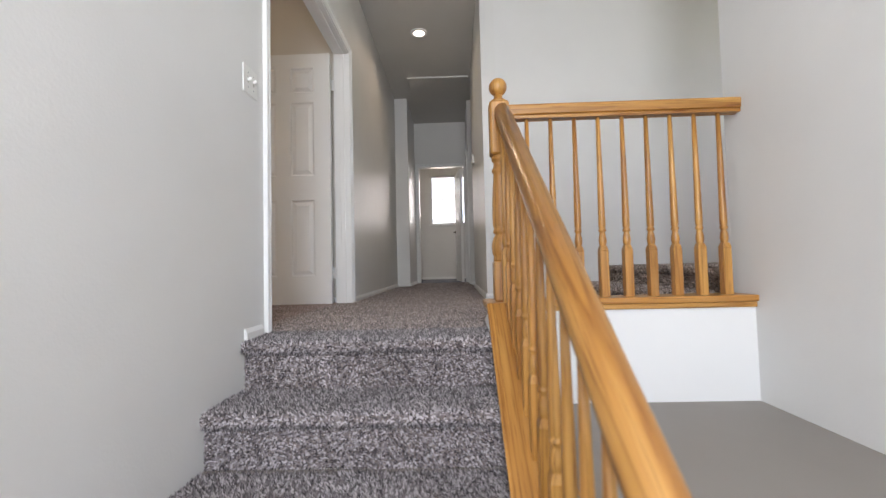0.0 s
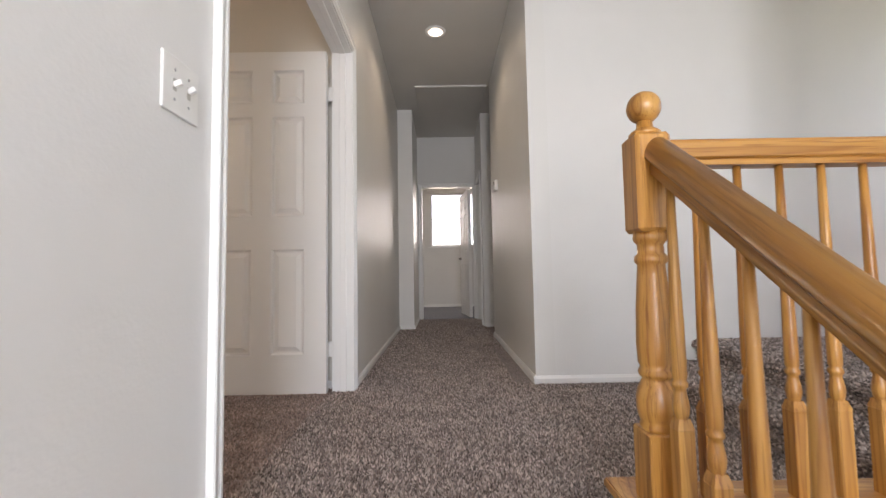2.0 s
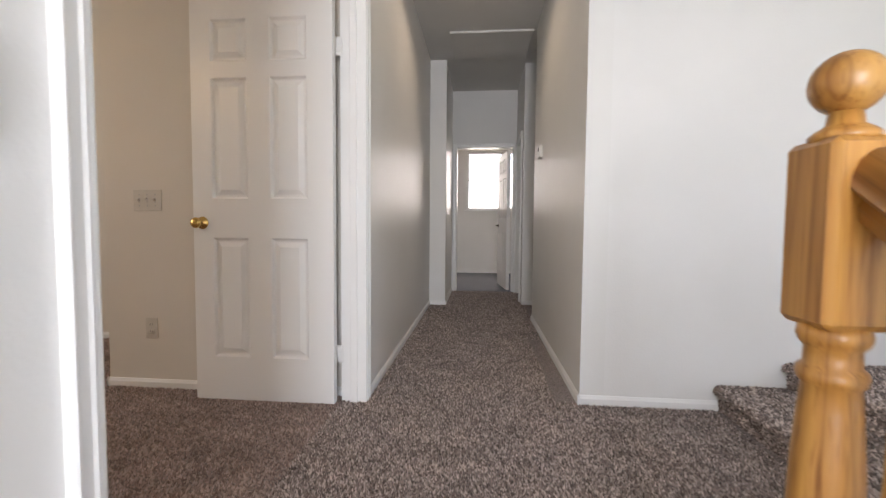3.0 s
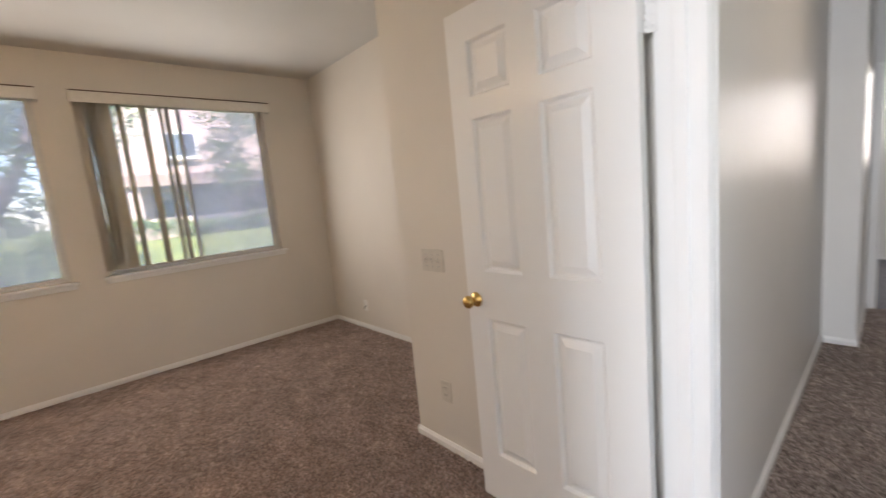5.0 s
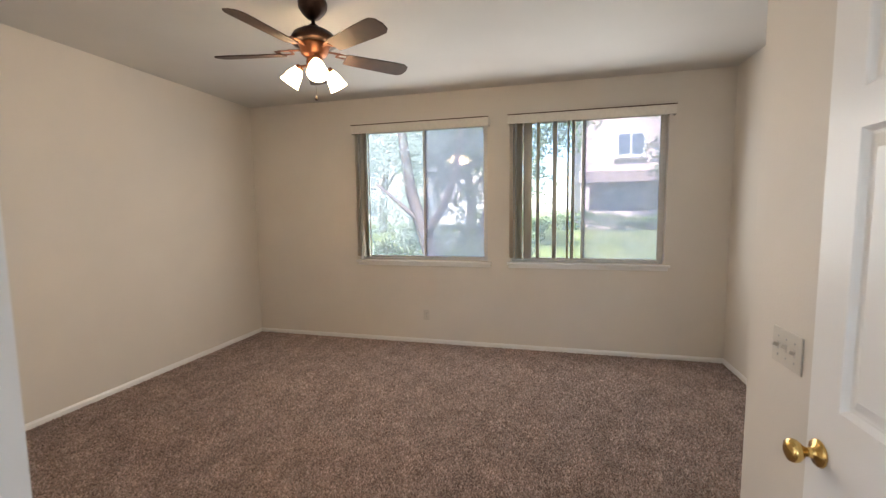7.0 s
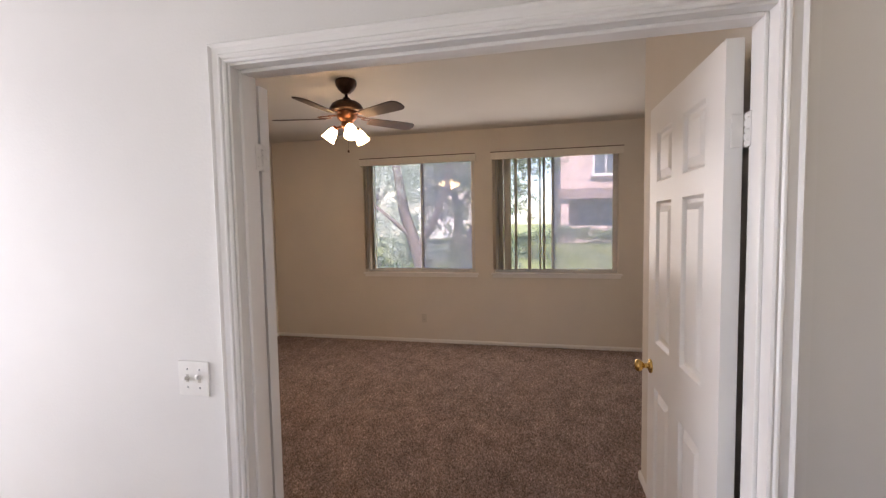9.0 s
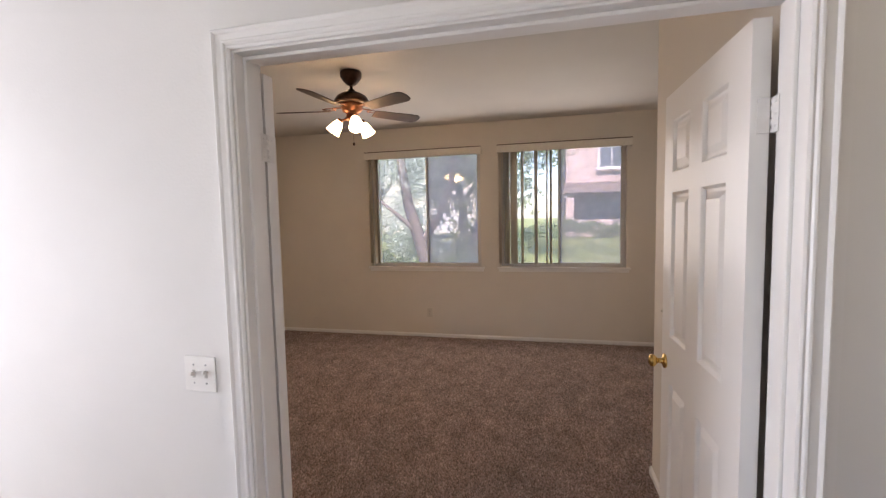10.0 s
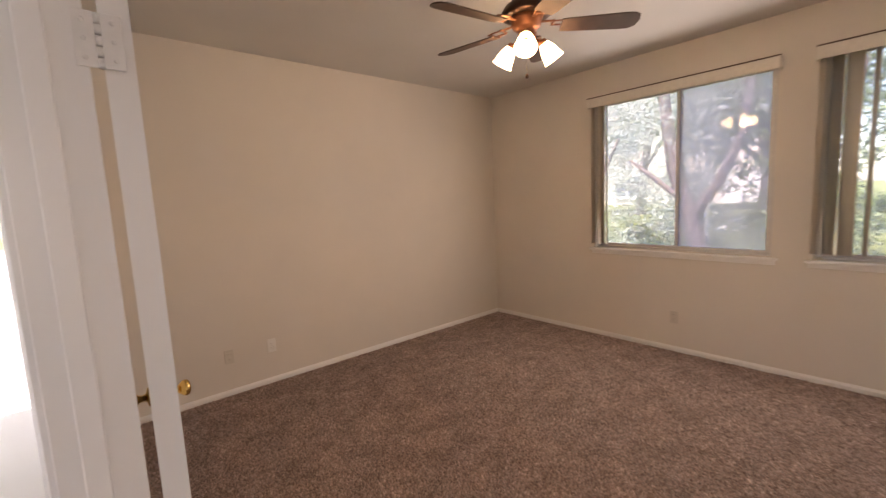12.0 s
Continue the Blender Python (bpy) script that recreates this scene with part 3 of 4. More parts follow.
def panel_door(width, height, cols, rows):
    """A moulded six-panel leaf in the xz plane, hinge edge at x = 0, faces at y = 0 and y = 0.044."""
    bm = bmesh.new()
    t = 0.044
    xs = sorted({0.0, width, *[c for p in cols for c in p]})
    zs = sorted({0.0, height, *[r for p in rows for r in p]})
    inside = lambda x, z: any(a < x < b for a, b in cols) and any(a < z < b for a, b in rows)
    for side in (0, 1):
        def pt(x, z, d):
            return bm.verts.new((x, d if side == 0 else t - d, z))
        for a, b in zip(xs, xs[1:]):
            for c, d in zip(zs, zs[1:]):
                if not inside((a + b) / 2, (c + d) / 2):
                    bm.faces.new((pt(a, c, 0), pt(b, c, 0), pt(b, d, 0), pt(a, d, 0)))
                    continue
                rings = []
                for inset, deep in ((0.0, 0.0), (0.004, 0.004), (0.010, 0.0125), (0.017, 0.0135), (0.022, 0.0125), (0.042, 0.003), (0.045, 0.0015)):
                    rings.append([pt(a + inset, c + inset, deep), pt(b - inset, c + inset, deep), pt(b - inset, d - inset, deep), pt(a + inset, d - inset, deep)])
                for r, s in zip(rings, rings[1:]):
                    for i in range(4):
                        bm.faces.new((r[i], r[(i + 1) % 4], s[(i + 1) % 4], s[i]))
                bm.faces.new(rings[-1])
    for x in (0.0, width):
        for c, d in zip(zs, zs[1:]):
            bm.faces.new([bm.verts.new(p) for p in ((x, 0, c), (x, t, c), (x, t, d), (x, 0, d))])
    for z in (0.0, height):
        for a, b in zip(xs, xs[1:]):
            bm.faces.new([bm.verts.new(p) for p in ((a, 0, z), (b, 0, z), (b, t, z), (a, t, z))])
    bmesh.ops.remove_doubles(bm, verts=bm.verts, dist=0.0004)
    return bm


def knob(bm, m):
    lathe(bm, [(0.030, 0.0), (0.032, 0.003), (0.029, 0.008), (0.014, 0.012), (0.011, 0.018), (0.011, 0.030), (0.018, 0.036), (0.025, 0.044), (0.027, 0.053), (0.024, 0.061), (0.014, 0.066), (0.004, 0.067)], m, 22)


COLS = [(0.130, 0.320), (0.437, 0.627)]
ROWS = [(0.223, 0.833), (1.030, 1.628), (1.708, 1.913)]


def hinge(parent, place, bend=0):
    """A butt hinge: two leaves with screws and a knuckled pin; bend: how far one leaf is folded."""
    bm = box(bmesh.new(), -0.033, -0.004, -0.0012, 0.0012, -0.045, 0.045, 0.0008)
    bmesh.ops.transform(bm, matrix=pose(0, 0, 0, 0, 0, bend), verts=bm.verts)
    h = part("hinge", bm, HINGE, parent, "white painted butt hinge", parent.matrix_basis.inverted() @ place)
    part("leaf", box(bmesh.new(), 0.004, 0.033, -0.0012, 0.0012, -0.045, 0.045, 0.0008), HINGE, h)
    for k in range(5):
        bm = bmesh.new()
        r = 0.0068 if k % 2 else 0.0058
        lathe(bm, [(r, -0.045 + 0.018 * k + 0.0012), (r, -0.045 + 0.018 * (k + 1) - 0.0012)], Matrix.Translation((0, 0.004, 0)), 12)
        part("knuckle", bm, HINGE, h)
    for x in (0.02,) if bend else (-0.02, 0.02):
        for z in (-0.03, 0.0, 0.03):
            bm = bmesh.new()
            lathe(bm, [(0.0036, 0.0), (0.0036, 0.0018), (0.002, 0.0024)], pose(x, -0.0008, z, 90, 0, 0), 10)
            part("screw", bm, HINGE, h)


def swing_door(m, label, group):
    d = thing("door", label, "door", m, group)
    leaf = part("leaf", panel_door(0.73, 2.028, COLS, ROWS), TRIM, d)
    for side in (0, 1):
        bm = bmesh.new()
        knob(bm, pose(0.68, 0.0 if side == 0 else 0.044, 0.908, 90 if side == 0 else -90, 0, 0))
        part("door_knob", bm, BRASS, leaf, "round polished brass knob")
    bm = bmesh.new()
    box(bm, 0.73, 0.7312, 0.006, 0.029, 0.845, 0.955, 0.0004)
    part("latch_plate", bm, BRASS, leaf)
    return d


door_right = swing_door(pose(-0.957, 3.268, 0.006, 0, 0, 180), "white six-panel door leaf folded open beside the closet wall", "double doors")
door_left = swing_door(pose(-0.998, 1.814, 0.006, 0, 0, 266), "white six-panel door leaf swung right round against the wall", "double doors")
for z in (0.25, 1.79):
    hinge(door_right, pose(-0.9553, 3.2715, z), 90)
    hinge(door_left, pose(-0.951, 1.8172, z, 0, 0, 180))

# ---- wall plates ----


def plate(m, label, category, gangs, kind, shell=PLASTIC):
    """A moulded plate in the xz plane that faces -y, with its toggles or sockets, at its middle."""
    t = thing(category.replace(" ", "_"), label, category, m)
    w = 0.070 + 0.046 * (gangs - 1)
    bm = bmesh.new()
    box(bm, -w / 2, w / 2, -0.006, 0.0, -0.0575, 0.0575, 0.0022, 2)
    part("cover_plate", bm, shell, t)
    for g in range(gangs):
        x = (g - (gangs - 1) / 2) * 0.046
        if kind == "toggle":
            # A darker ivory chip paints the shade of the toggle's slot.
            part("slot", box(bmesh.new(), x - 0.0055, x + 0.0055, -0.0066, -0.004, -0.0125, 0.0125), SHADOWLINE, t)
            bm = bmesh.new()
            box(bm, -0.0042, 0.0042, -0.017, 0.0, -0.006, 0.006, 0.0018, 2)
            part("toggle", bm, shell, t, "", pose(x, -0.006, 0.004 if g % 2 else -0.001, -28 if g % 2 else -22, 0, 0))
            for z in (-0.030, 0.030):
                bm = bmesh.new()
                lathe(bm, [(0.0034, 0), (0.0032, 0.0012), (0.001, 0.0016)], pose(x, -0.006, z, 90, 0, 0), 10)
                part("screw", bm, STEEL, t)
        else:
            for z in (-0.0195, 0.0195):
                bm = bmesh.new()
                box(bm, x - 0.0165, x + 0.0165, -0.0078, -0.005, z - 0.0135, z + 0.0135, 0.003, 2)
                socket = part("socket", bm, shell, t)
                for sx in (-0.0065, 0.0065):
                    part("slot", box(bmesh.new(), x + sx - 0.001, x + sx + 0.001, -0.0084, -0.007, z - 0.002, z + 0.007), SLOT, socket)
            bm = bmesh.new()
            lathe(bm, [(0.0032, 0), (0.003, 0.0012), (0.001, 0.0016)], pose(x, -0.006, 0, 90, 0, 0), 10)
            part("screw", bm, STEEL, t)
    return t


plate(pose(FACE, 1.630, 1.064, 0, 0, 90), "white double toggle switch on the stairwell wall", "light switch", 2, "toggle")
plate(pose(-2.035, BOX_Y, 1.035, 0, 0, 0), "ivory triple toggle switch beside the open door leaf", "light switch", 3, "toggle", IVORY)
plate(pose(-2.03, BOX_Y, 0.335, 0, 0, 0), "ivory wall outlet low on the closet wall", "outlet", 1, "socket", IVORY)
plate(pose(BED_W, 1.30, 0.325, 0, 0, 90), "ivory wall outlet below the bedroom windows", "outlet", 1, "socket", IVORY)
plate(pose(-1.672, BED_S, 0.325, 0, 0, 180), "ivory wall outlet low on the bedroom wall", "outlet", 1, "socket", IVORY)
plate(pose(-2.008, BED_S, 0.329, 0, 0, 180), "white wall outlet low on the bedroom wall", "outlet", 1, "socket")

cable = thing("cable_stub", "short dark cable stub sticking out of the wall", "cable", Matrix.Translation((-4.25, BED_N, 0.26)))
part("cover_plate", box(bmesh.new(), -0.035, 0.035, -0.006, 0.0, -0.057, 0.057, 0.002), PLASTIC, cable)
for x, z, dx, dz in ((0.0, 0.0, 0.05, -0.02), (0.0, 0.0, 0.085, 0.012)):
    bm = bmesh.new()
    sweep(bm, [(0.004 * math.cos(a * 0.785), 0.004 * math.sin(a * 0.785)) for a in range(8)], (x, -0.004, z), (x + dx, -0.06, z + dz))
    part("wire", bm, SLOT, cable)

thermo = thing("thermostat", "small white thermostat on the hallway wall", "thermostat", pose(HALLX, 4.86, 1.55, 0, 0, -90))
part("backplate", box(bmesh.new(), -0.048, 0.048, -0.008, 0.0, -0.058, 0.058, 0.003), PLASTIC, thermo)
part("cover", box(bmesh.new(), -0.044, 0.044, -0.030, -0.0082, -0.052, 0.052, 0.006, 2), PLASTIC, thermo)
part("display", box(bmesh.new(), -0.022, 0.022, -0.0312, -0.0295, 0.005, 0.035), SLOT, thermo)

# ---- hallway ceiling ----
can = thing("recessed_light", "lit round recessed downlight in the hallway ceiling", "ceiling light", Matrix.Translation((-0.30, 4.30, CEILING)))
bm = bmesh.new()
ring = [(0.062, -0.001), (0.060, -0.008), (0.084, -0.010), (0.090, -0.004), (0.090, 0.0)]
rows = [[bm.verts.new((r * math.cos(i * math.tau / 32), r * math.sin(i * math.tau / 32), z)) for i in range(32)] for r, z in ring]
for a, b in zip(rows, rows[1:]):
    for i in range(32):
        bm.faces.new((a[i], a[(i + 1) % 32], b[(i + 1) % 32], b[i])).smooth = True
part("trim_ring", bm, TRIM, can)
bm = bmesh.new()
lathe(bm, [(0.062, -0.001), (0.060, -0.006), (0.045, -0.012), (0.02, -0.015)], None, 28)
part("bulb", bm, CAN, can, "glowing warm white bulb")
down = lamp("hall_downlight", "SPOT", Matrix.Translation((-0.30, 4.30, CEILING - 0.03)), HALL_LIGHT, (1.0, 0.80, 0.58), radius=0.05)
down.data.spot_size, down.data.spot_blend = radians(150), 0.7

hatch = thing("attic_hatch", "flat painted attic hatch panel in the hallway ceiling", "hatch", Matrix.Translation((0, 0, CEILING)))
part("panel", box(bmesh.new(), -0.54, 0.25, 5.36, 6.00, -0.010, 0.0, 0.002), CEIL, hatch)
part("trim", box(bmesh.new(), -0.55, 0.26, 5.335, 5.358, -0.016, 0.0, 0.003), TRIM, hatch)
for x0, x1 in ((-0.55, -0.542), (0.252, 0.26)):
    part("trim", box(bmesh.new(), x0, x1, 5.36, 6.0, -0.012, 0.0, 0.002), CEIL, hatch)

# ---- doors at the hallway's end ----
far_frame = thing("door_frame", "white door frame at the end of the hallway", "door frame", kind="structure")
door_casing(far_frame, "y", HALL_END, -0.562, 0.214, 2.018, -1)
for x0, x1 in ((-0.58, -0.562), (0.214, 0.232)):
    part("jamb", box(bmesh.new(), x0, x1, HALL_END - 0.001, HALL_END + 0.12, 0.0, 2.035, 0.001), TRIM, far_frame)
part("head_jamb", box(bmesh.new(), -0.562, 0.214, HALL_END - 0.001, HALL_END + 0.12, 2.018, 2.035, 0.001), TRIM, far_frame)


def lever_handle(parent, x, y, z, out):
    bm = bmesh.new()
    lathe(bm, [(0.027, 0), (0.027, 0.006), (0.012, 0.010), (0.010, 0.045), (0.004, 0.048)], pose(x, y, z, 90 if out < 0 else -90, 0, 0), 18)
    box(bm, x - 0.105, x + 0.01, min(y + out * 0.036, y + out * 0.048), max(y + out * 0.036, y + out * 0.048), z - 0.008, z + 0.008, 0.004, 2)
    part("lever_handle", bm, LEVER, parent, "dark metal lever handle")


far_door = thing("door", "white panelled door standing open into the far room", "door", pose(0.19, 7.235, 0.012, 0, 0, 97))
part("leaf", panel_door(0.76, 2.0, [(0.13, 0.33), (0.43, 0.63)], ROWS), TRIM, far_door)
lever_handle(far_door, 0.70, 0.044, 0.93, 1)
lever_handle(far_door, 0.70, 0.0, 0.93, -1)
side_frame = thing("door_frame", "white door frame in the hallway side wall", "door frame", kind="structure")
door_casing(side_frame, "x", 0.262, 6.378, 7.022, 2.012, -1)
side_door = thing("door", "closed white door in the hallway side wall", "door", pose(0.335, 7.02, 0.012, 0, 0, -90))
part("leaf", panel_door(0.64, 1.995, [(0.10, 0.28), (0.36, 0.54)], ROWS), TRIM, side_door)
lever_handle(side_door, 0.58, 0.0, 0.90, -1)

# ---- windows ----


def sliding_window(name, hole, middle, screened):
    """A metal frame set in the wall, two sashes, panes, and a wooden sill inside."""
    u0, u1, z0, z1 = hole
    win = thing(name, "white metal sliding window with two tall panes", "window", kind="structure")
    x0, x1 = BED_W - 0.13, BED_W - 0.07
    for a, b, c, d in ((u0, u0 + 0.016, z0, z1), (u1 - 0.016, u1, z0, z1), (u0 + 0.016, u1 - 0.016, z0, z0 + 0.018), (u0 + 0.016, u1 - 0.016, z1 - 0.016, z1)):
        part("window_frame", box(bmesh.new(), x0, x1, a, b, c, d, 0.003), ALU, win)
    for a, b, off, glass in ((u0 + 0.016, middle + 0.020, 0.0, GLASS), (middle - 0.020, u1 - 0.016, 0.026, screened)):
        sash = new("sash")
        sash.empty_display_size = 0.1
        sash.parent = win
        xs0, xs1 = x0 + 0.006 + off, x0 + 0.028 + off
        zb, zt = z0 + 0.019, z1 - 0.017
        for p, q, r, s in ((a, a + 0.022, zb, zt), (b - 0.036, b, zb, zt), (a + 0.022, b - 0.036, zb, zb + 0.022), (a + 0.022, b - 0.036, zt - 0.020, zt)):
            part("sash_bar", box(bmesh.new(), xs0, xs1, p, q, r, s, 0.002), ALU, sash)
        xm = (xs0 + xs1) / 2
        pane = part("pane", box(bmesh.new(), xm - 0.002, xm + 0.002, a + 0.022, b - 0.036, zb + 0.022, zt - 0.020), glass, sash)
        pane.visible_shadow = False
    bm = bmesh.new()
    box(bm, BED_W - 0.07, BED_W + 0.045, u0 - 0.045, u1 + 0.045, z0 - 0.024, z0 - 0.001, 0.006, 2)
    part("window_sill", bm, TRIM, win)
    bm = bmesh.new()
    box(bm, BED_W, BED_W + 0.014, u0 - 0.03, u1 + 0.03, z0 - 0.060, z0 - 0.025, 0.003)
    part("apron", bm, TRIM, win)
    return win


sliding_window("window_1", W1, 1.283, SCREEN)
sliding_window("window_2", W2, 2.955, SCREEN)

far_win = thing("window_3", "bright white-framed window in the far room", "window", kind="structure")
for a, b, c, d in ((FW[0], FW[0] + 0.04, FW[2], FW[3]), (FW[1] - 0.04, FW[1], FW[2], FW[3]), (FW[0] + 0.04, FW[1] - 0.04, FW[2], FW[2] + 0.04), (FW[0] + 0.04, FW[1] - 0.04, FW[3] - 0.04, FW[3]), (FW[0] + 0.04, FW[1] - 0.04, 1.845, 1.865), (0.17, 0.20, FW[2] + 0.04, 1.845), (0.17, 0.20, 1.865, FW[3] - 0.04)):
    part("window_frame", box(bmesh.new(), a, b, 9.585, 9.62, c, d, 0.003), TRIM, far_win)
part("window_sill", box(bmesh.new(), FW[0] - 0.05, FW[1] + 0.05, 9.50, 9.584, FW[2] - 0.025, FW[2] - 0.001, 0.005), TRIM, far_win)
bm = bmesh.new()
box(bm, FW[0] + 0.04, FW[1] - 0.04, 9.600, 9.604, FW[2] + 0.04, FW[3] - 0.04)
far_pane = part("pane", bm, GLASS, far_win)
far_pane.visible_shadow = False

entry_win = thing("window_4", "tall entry window above the stairs", "window", kind="structure")
for a, b, c, d in ((-0.58, -0.53, -0.05, 2.45), (0.53, 0.58, -0.05, 2.45), (-0.53, 0.53, -0.05, 0.0), (-0.53, 0.53, 2.40, 2.45), (-0.025, 0.025, 0.0, 2.40)):
    part("window_frame", box(bmesh.new(), a, b, -2.08, -2.03, c, d, 0.003), TRIM, entry_win)

# ---- vertical blinds ----


def vane_mesh(height):
    bm = bmesh.new()
    n, w = 6, 0.089
    rows = []
    for k in range(n + 1):
        u = -w / 2 + w * k / n
        bow = 0.007 * (1 - (2 * k / n - 1) ** 2)
        rows.append([bm.verts.new((u, bow + d, z)) for d, z in ((0, 0.0), (0, -height), (0.0012, -height), (0.0012, 0.0))])
    for a, b in zip(rows, rows[1:]):
        for i in range(4):
            bm.faces.new((a[i], a[(i + 1) % 4], b[(i + 1) % 4], b[i])).smooth = i % 2 == 0
    bm.faces.new(rows[0])
    bm.faces.new(list(reversed(rows[-1])))
    return mesh_of(bm, "vane", VANE_VINYL)


VANE = vane_mesh(1.385)
rng = random.Random(7)


def blind(label, y0, y1, vanes):
    b = thing("vertical_blind", label, "blind", group="bedroom blinds")
    bm = bmesh.new()
    box(bm, BED_W + 0.085, BED_W + 0.092, y0, y1, 2.338, 2.424, 0.002)
    valance = part("valance", bm, VINYL, b)
    # A dark brown line runs along the valance's top edge.
    part("top_line", box(bmesh.new(), BED_W + 0.084, BED_W + 0.0945, y0 - 0.001, y1 + 0.001, 2.4245, 2.4335, 0.001), DARK_LINE, valance, "thin dark line along the valance's top")
    for a, c in ((y0, y0 + 0.006), (y1 - 0.006, y1)):
        part("valance_return", box(bmesh.new(), BED_W + 0.001, BED_W + 0.084, a, c, 2.338, 2.424), VINYL, b)
    part("head_rail", box(bmesh.new(), BED_W + 0.02, BED_W + 0.06, y0 + 0.01, y1 - 0.01, 2.372, 2.41, 0.004), ALU, b)
    for y, turn in vanes:
        share("vane", VANE, b, pose(BED_W + 0.045, y, 2.366, 0, 0, turn))
    return b


blind("cream vertical blind drawn aside, its vanes stacked", 0.485, 2.012, [(0.522 + 0.029 * k, (8, 38, 20)[k % 3] + rng.uniform(-8, 8)) for k in range(6)])
blind("cream vertical blind with some loose vanes half across the window", 2.207, 3.738, [(2.240 + 0.030 * k, (36, 10, 24)[k % 3] + rng.uniform(-8, 8)) for k in range(5)] + [(2.405, 72), (2.505, 22), (2.668, 26), (2.795, 10), (2.842, 16)])

# ---- ceiling fan ----
fan = thing("ceiling_fan", "dark bronze five-blade ceiling fan with three lit frosted shades", "ceiling fan", Matrix.Translation((-2.88, 1.235, BED_CEILING - 0.02)))
bm = bmesh.new()
lathe(bm, [(0.082, 0.02), (0.086, 0.006), (0.083, -0.022), (0.064, -0.052), (0.036, -0.080), (0.014, -0.09)], None, 28)
part("canopy", bm, BRONZE, fan)
bm = bmesh.new()
lathe(bm, [(0.012, -0.085), (0.012, -0.115), (0.028, -0.12), (0.026, -0.145)], None, 16)
part("downrod", bm, BRONZE, fan)
bm = bmesh.new()
lathe(bm, [(0.026, -0.118), (0.034, -0.138), (0.080, -0.150), (0.118, -0.174), (0.137, -0.205), (0.139, -0.222), (0.124, -0.232), (0.100, -0.236)], None, 36)
part("motor_housing", bm, BRONZE, fan)
bm = bmesh.new()
lathe(bm, [(0.098, -0.232), (0.085, -0.250), (0.078, -0.285), (0.060, -0.300), (0.045, -0.312), (0.050, -0.330), (0.048, -0.355), (0.030, -0.368), (0.008, -0.372)], None, 30)
part("light_fitter", bm, COPPER, fan, "warm bronze lower housing")
for k in range(5):
    turn = pose(0, 0, 0, 0, 0, -8 + 72 * k)
    bm = bmesh.new()
    box(bm, 0.075, 0.15, -0.010, 0.010, -0.262, -0.254, 0.003)
    box(bm, 0.14, 0.215, -0.034, -0.022, -0.272, -0.266, 0.002)
    box(bm, 0.14, 0.215, 0.022, 0.034, -0.272, -0.266, 0.002)
    box(bm, 0.138, 0.152, -0.034, 0.034, -0.270, -0.262, 0.002)
    box(bm, 0.205, 0.235, -0.036, 0.036, -0.276, -0.270, 0.002)
    iron = part("blade_iron", bm, COPPER, fan, "", turn)
    bm = bmesh.new()
    outline = [(0.19, -0.050), (0.24, -0.056), (0.52, -0.068), (0.575, -0.066), (0.605, -0.045), (0.615, 0.0), (0.605, 0.045), (0.575, 0.066), (0.52, 0.068), (0.24, 0.056), (0.19, 0.050)]
    prism(bm, outline, "z", -0.003, 0.003)
    part("blade", bm, BLADE, iron, "dark walnut fan blade", Matrix.Translation((0, 0, -0.283)) @ pose(0, 0, 0, -13, 0, 0))
for k in range(3):
    a = radians(35 + 120 * k)
    turn = pose(0, 0, 0, 0, 0, 35 + 120 * k)
    bm = bmesh.new()
    sweep(bm, [(0.008 * math.cos(i * 0.785), 0.008 * math.sin(i * 0.785)) for i in range(8)], (0.03, 0, -0.345), (0.095, 0, -0.352))
    lathe(bm, [(0.020, 0.0), (0.024, -0.012), (0.024, -0.028)], Matrix.Translation((0.092, 0, -0.345)) @ pose(0, 0, 0, 0, -38, 0), 16)
    arm = part("lamp_arm", bm, COPPER, fan, "", turn)
    bm = bmesh.new()
    prof = [(0.024, -0.022), (0.036, -0.045), (0.046, -0.075), (0.050, -0.10), (0.056, -0.122), (0.060, -0.130)]
    steps = 24
    rings = [[bm.verts.new((r * math.cos(i * math.tau / steps), r * math.sin(i * math.tau / steps), z)) for i in range(steps)] for r, z in prof + [(r - 0.003, z) for r, z in reversed(prof)]]
    for p, q in zip(rings, rings[1:]):
        for i in range(steps):
            bm.faces.new((p[i], p[(i + 1) % steps], q[(i + 1) % steps], q[i])).smooth = True
    bmesh.ops.transform(bm, matrix=Matrix.Translation((0.092, 0, -0.345)) @ pose(0, 0, 0, 0, -38, 0), verts=bm.verts)
    part("glass_shade", bm, SHADE, arm, "glowing frosted bell shade")
bm = bmesh.new()
lathe(bm, [(0.0012, -0.37), (0.0012, -0.540), (0.008, -0.545), (0.010, -0.555), (0.006, -0.565)], Matrix.Translation((0.03, 0.02, 0)), 8)
part("pull_chain", bm, BRONZE, fan)
for k in range(3):
    a = radians(35 + 120 * k)
    bulb = lamp("fan_bulb", "SPOT", look((-2.88 + 0.17 * math.cos(a), 1.235 + 0.17 * math.sin(a), BED_CEILING - 0.49), (-2.88 + 0.50 * math.cos(a), 1.235 + 0.50 * math.sin(a), BED_CEILING - 1.1)), FAN_LIGHT, (1.0, 0.66, 0.36), radius=0.05)
    bulb.data.spot_size, bulb.data.spot_blend = radians(176), 0.2

# ---- outdoors ----
nrng = np.random.default_rng(5)


def hill(x, y):
    """Height of the ground outside the windows: a lawn that climbs towards the neighbours."""
    t = min(1.0, max(0.0, (-6.0 - x) / 12.0))
    return -0.95 + 1.65 * t * t * (3 - 2 * t) + 0.05 * math.sin(x * 0.9) * math.cos(y * 0.7)


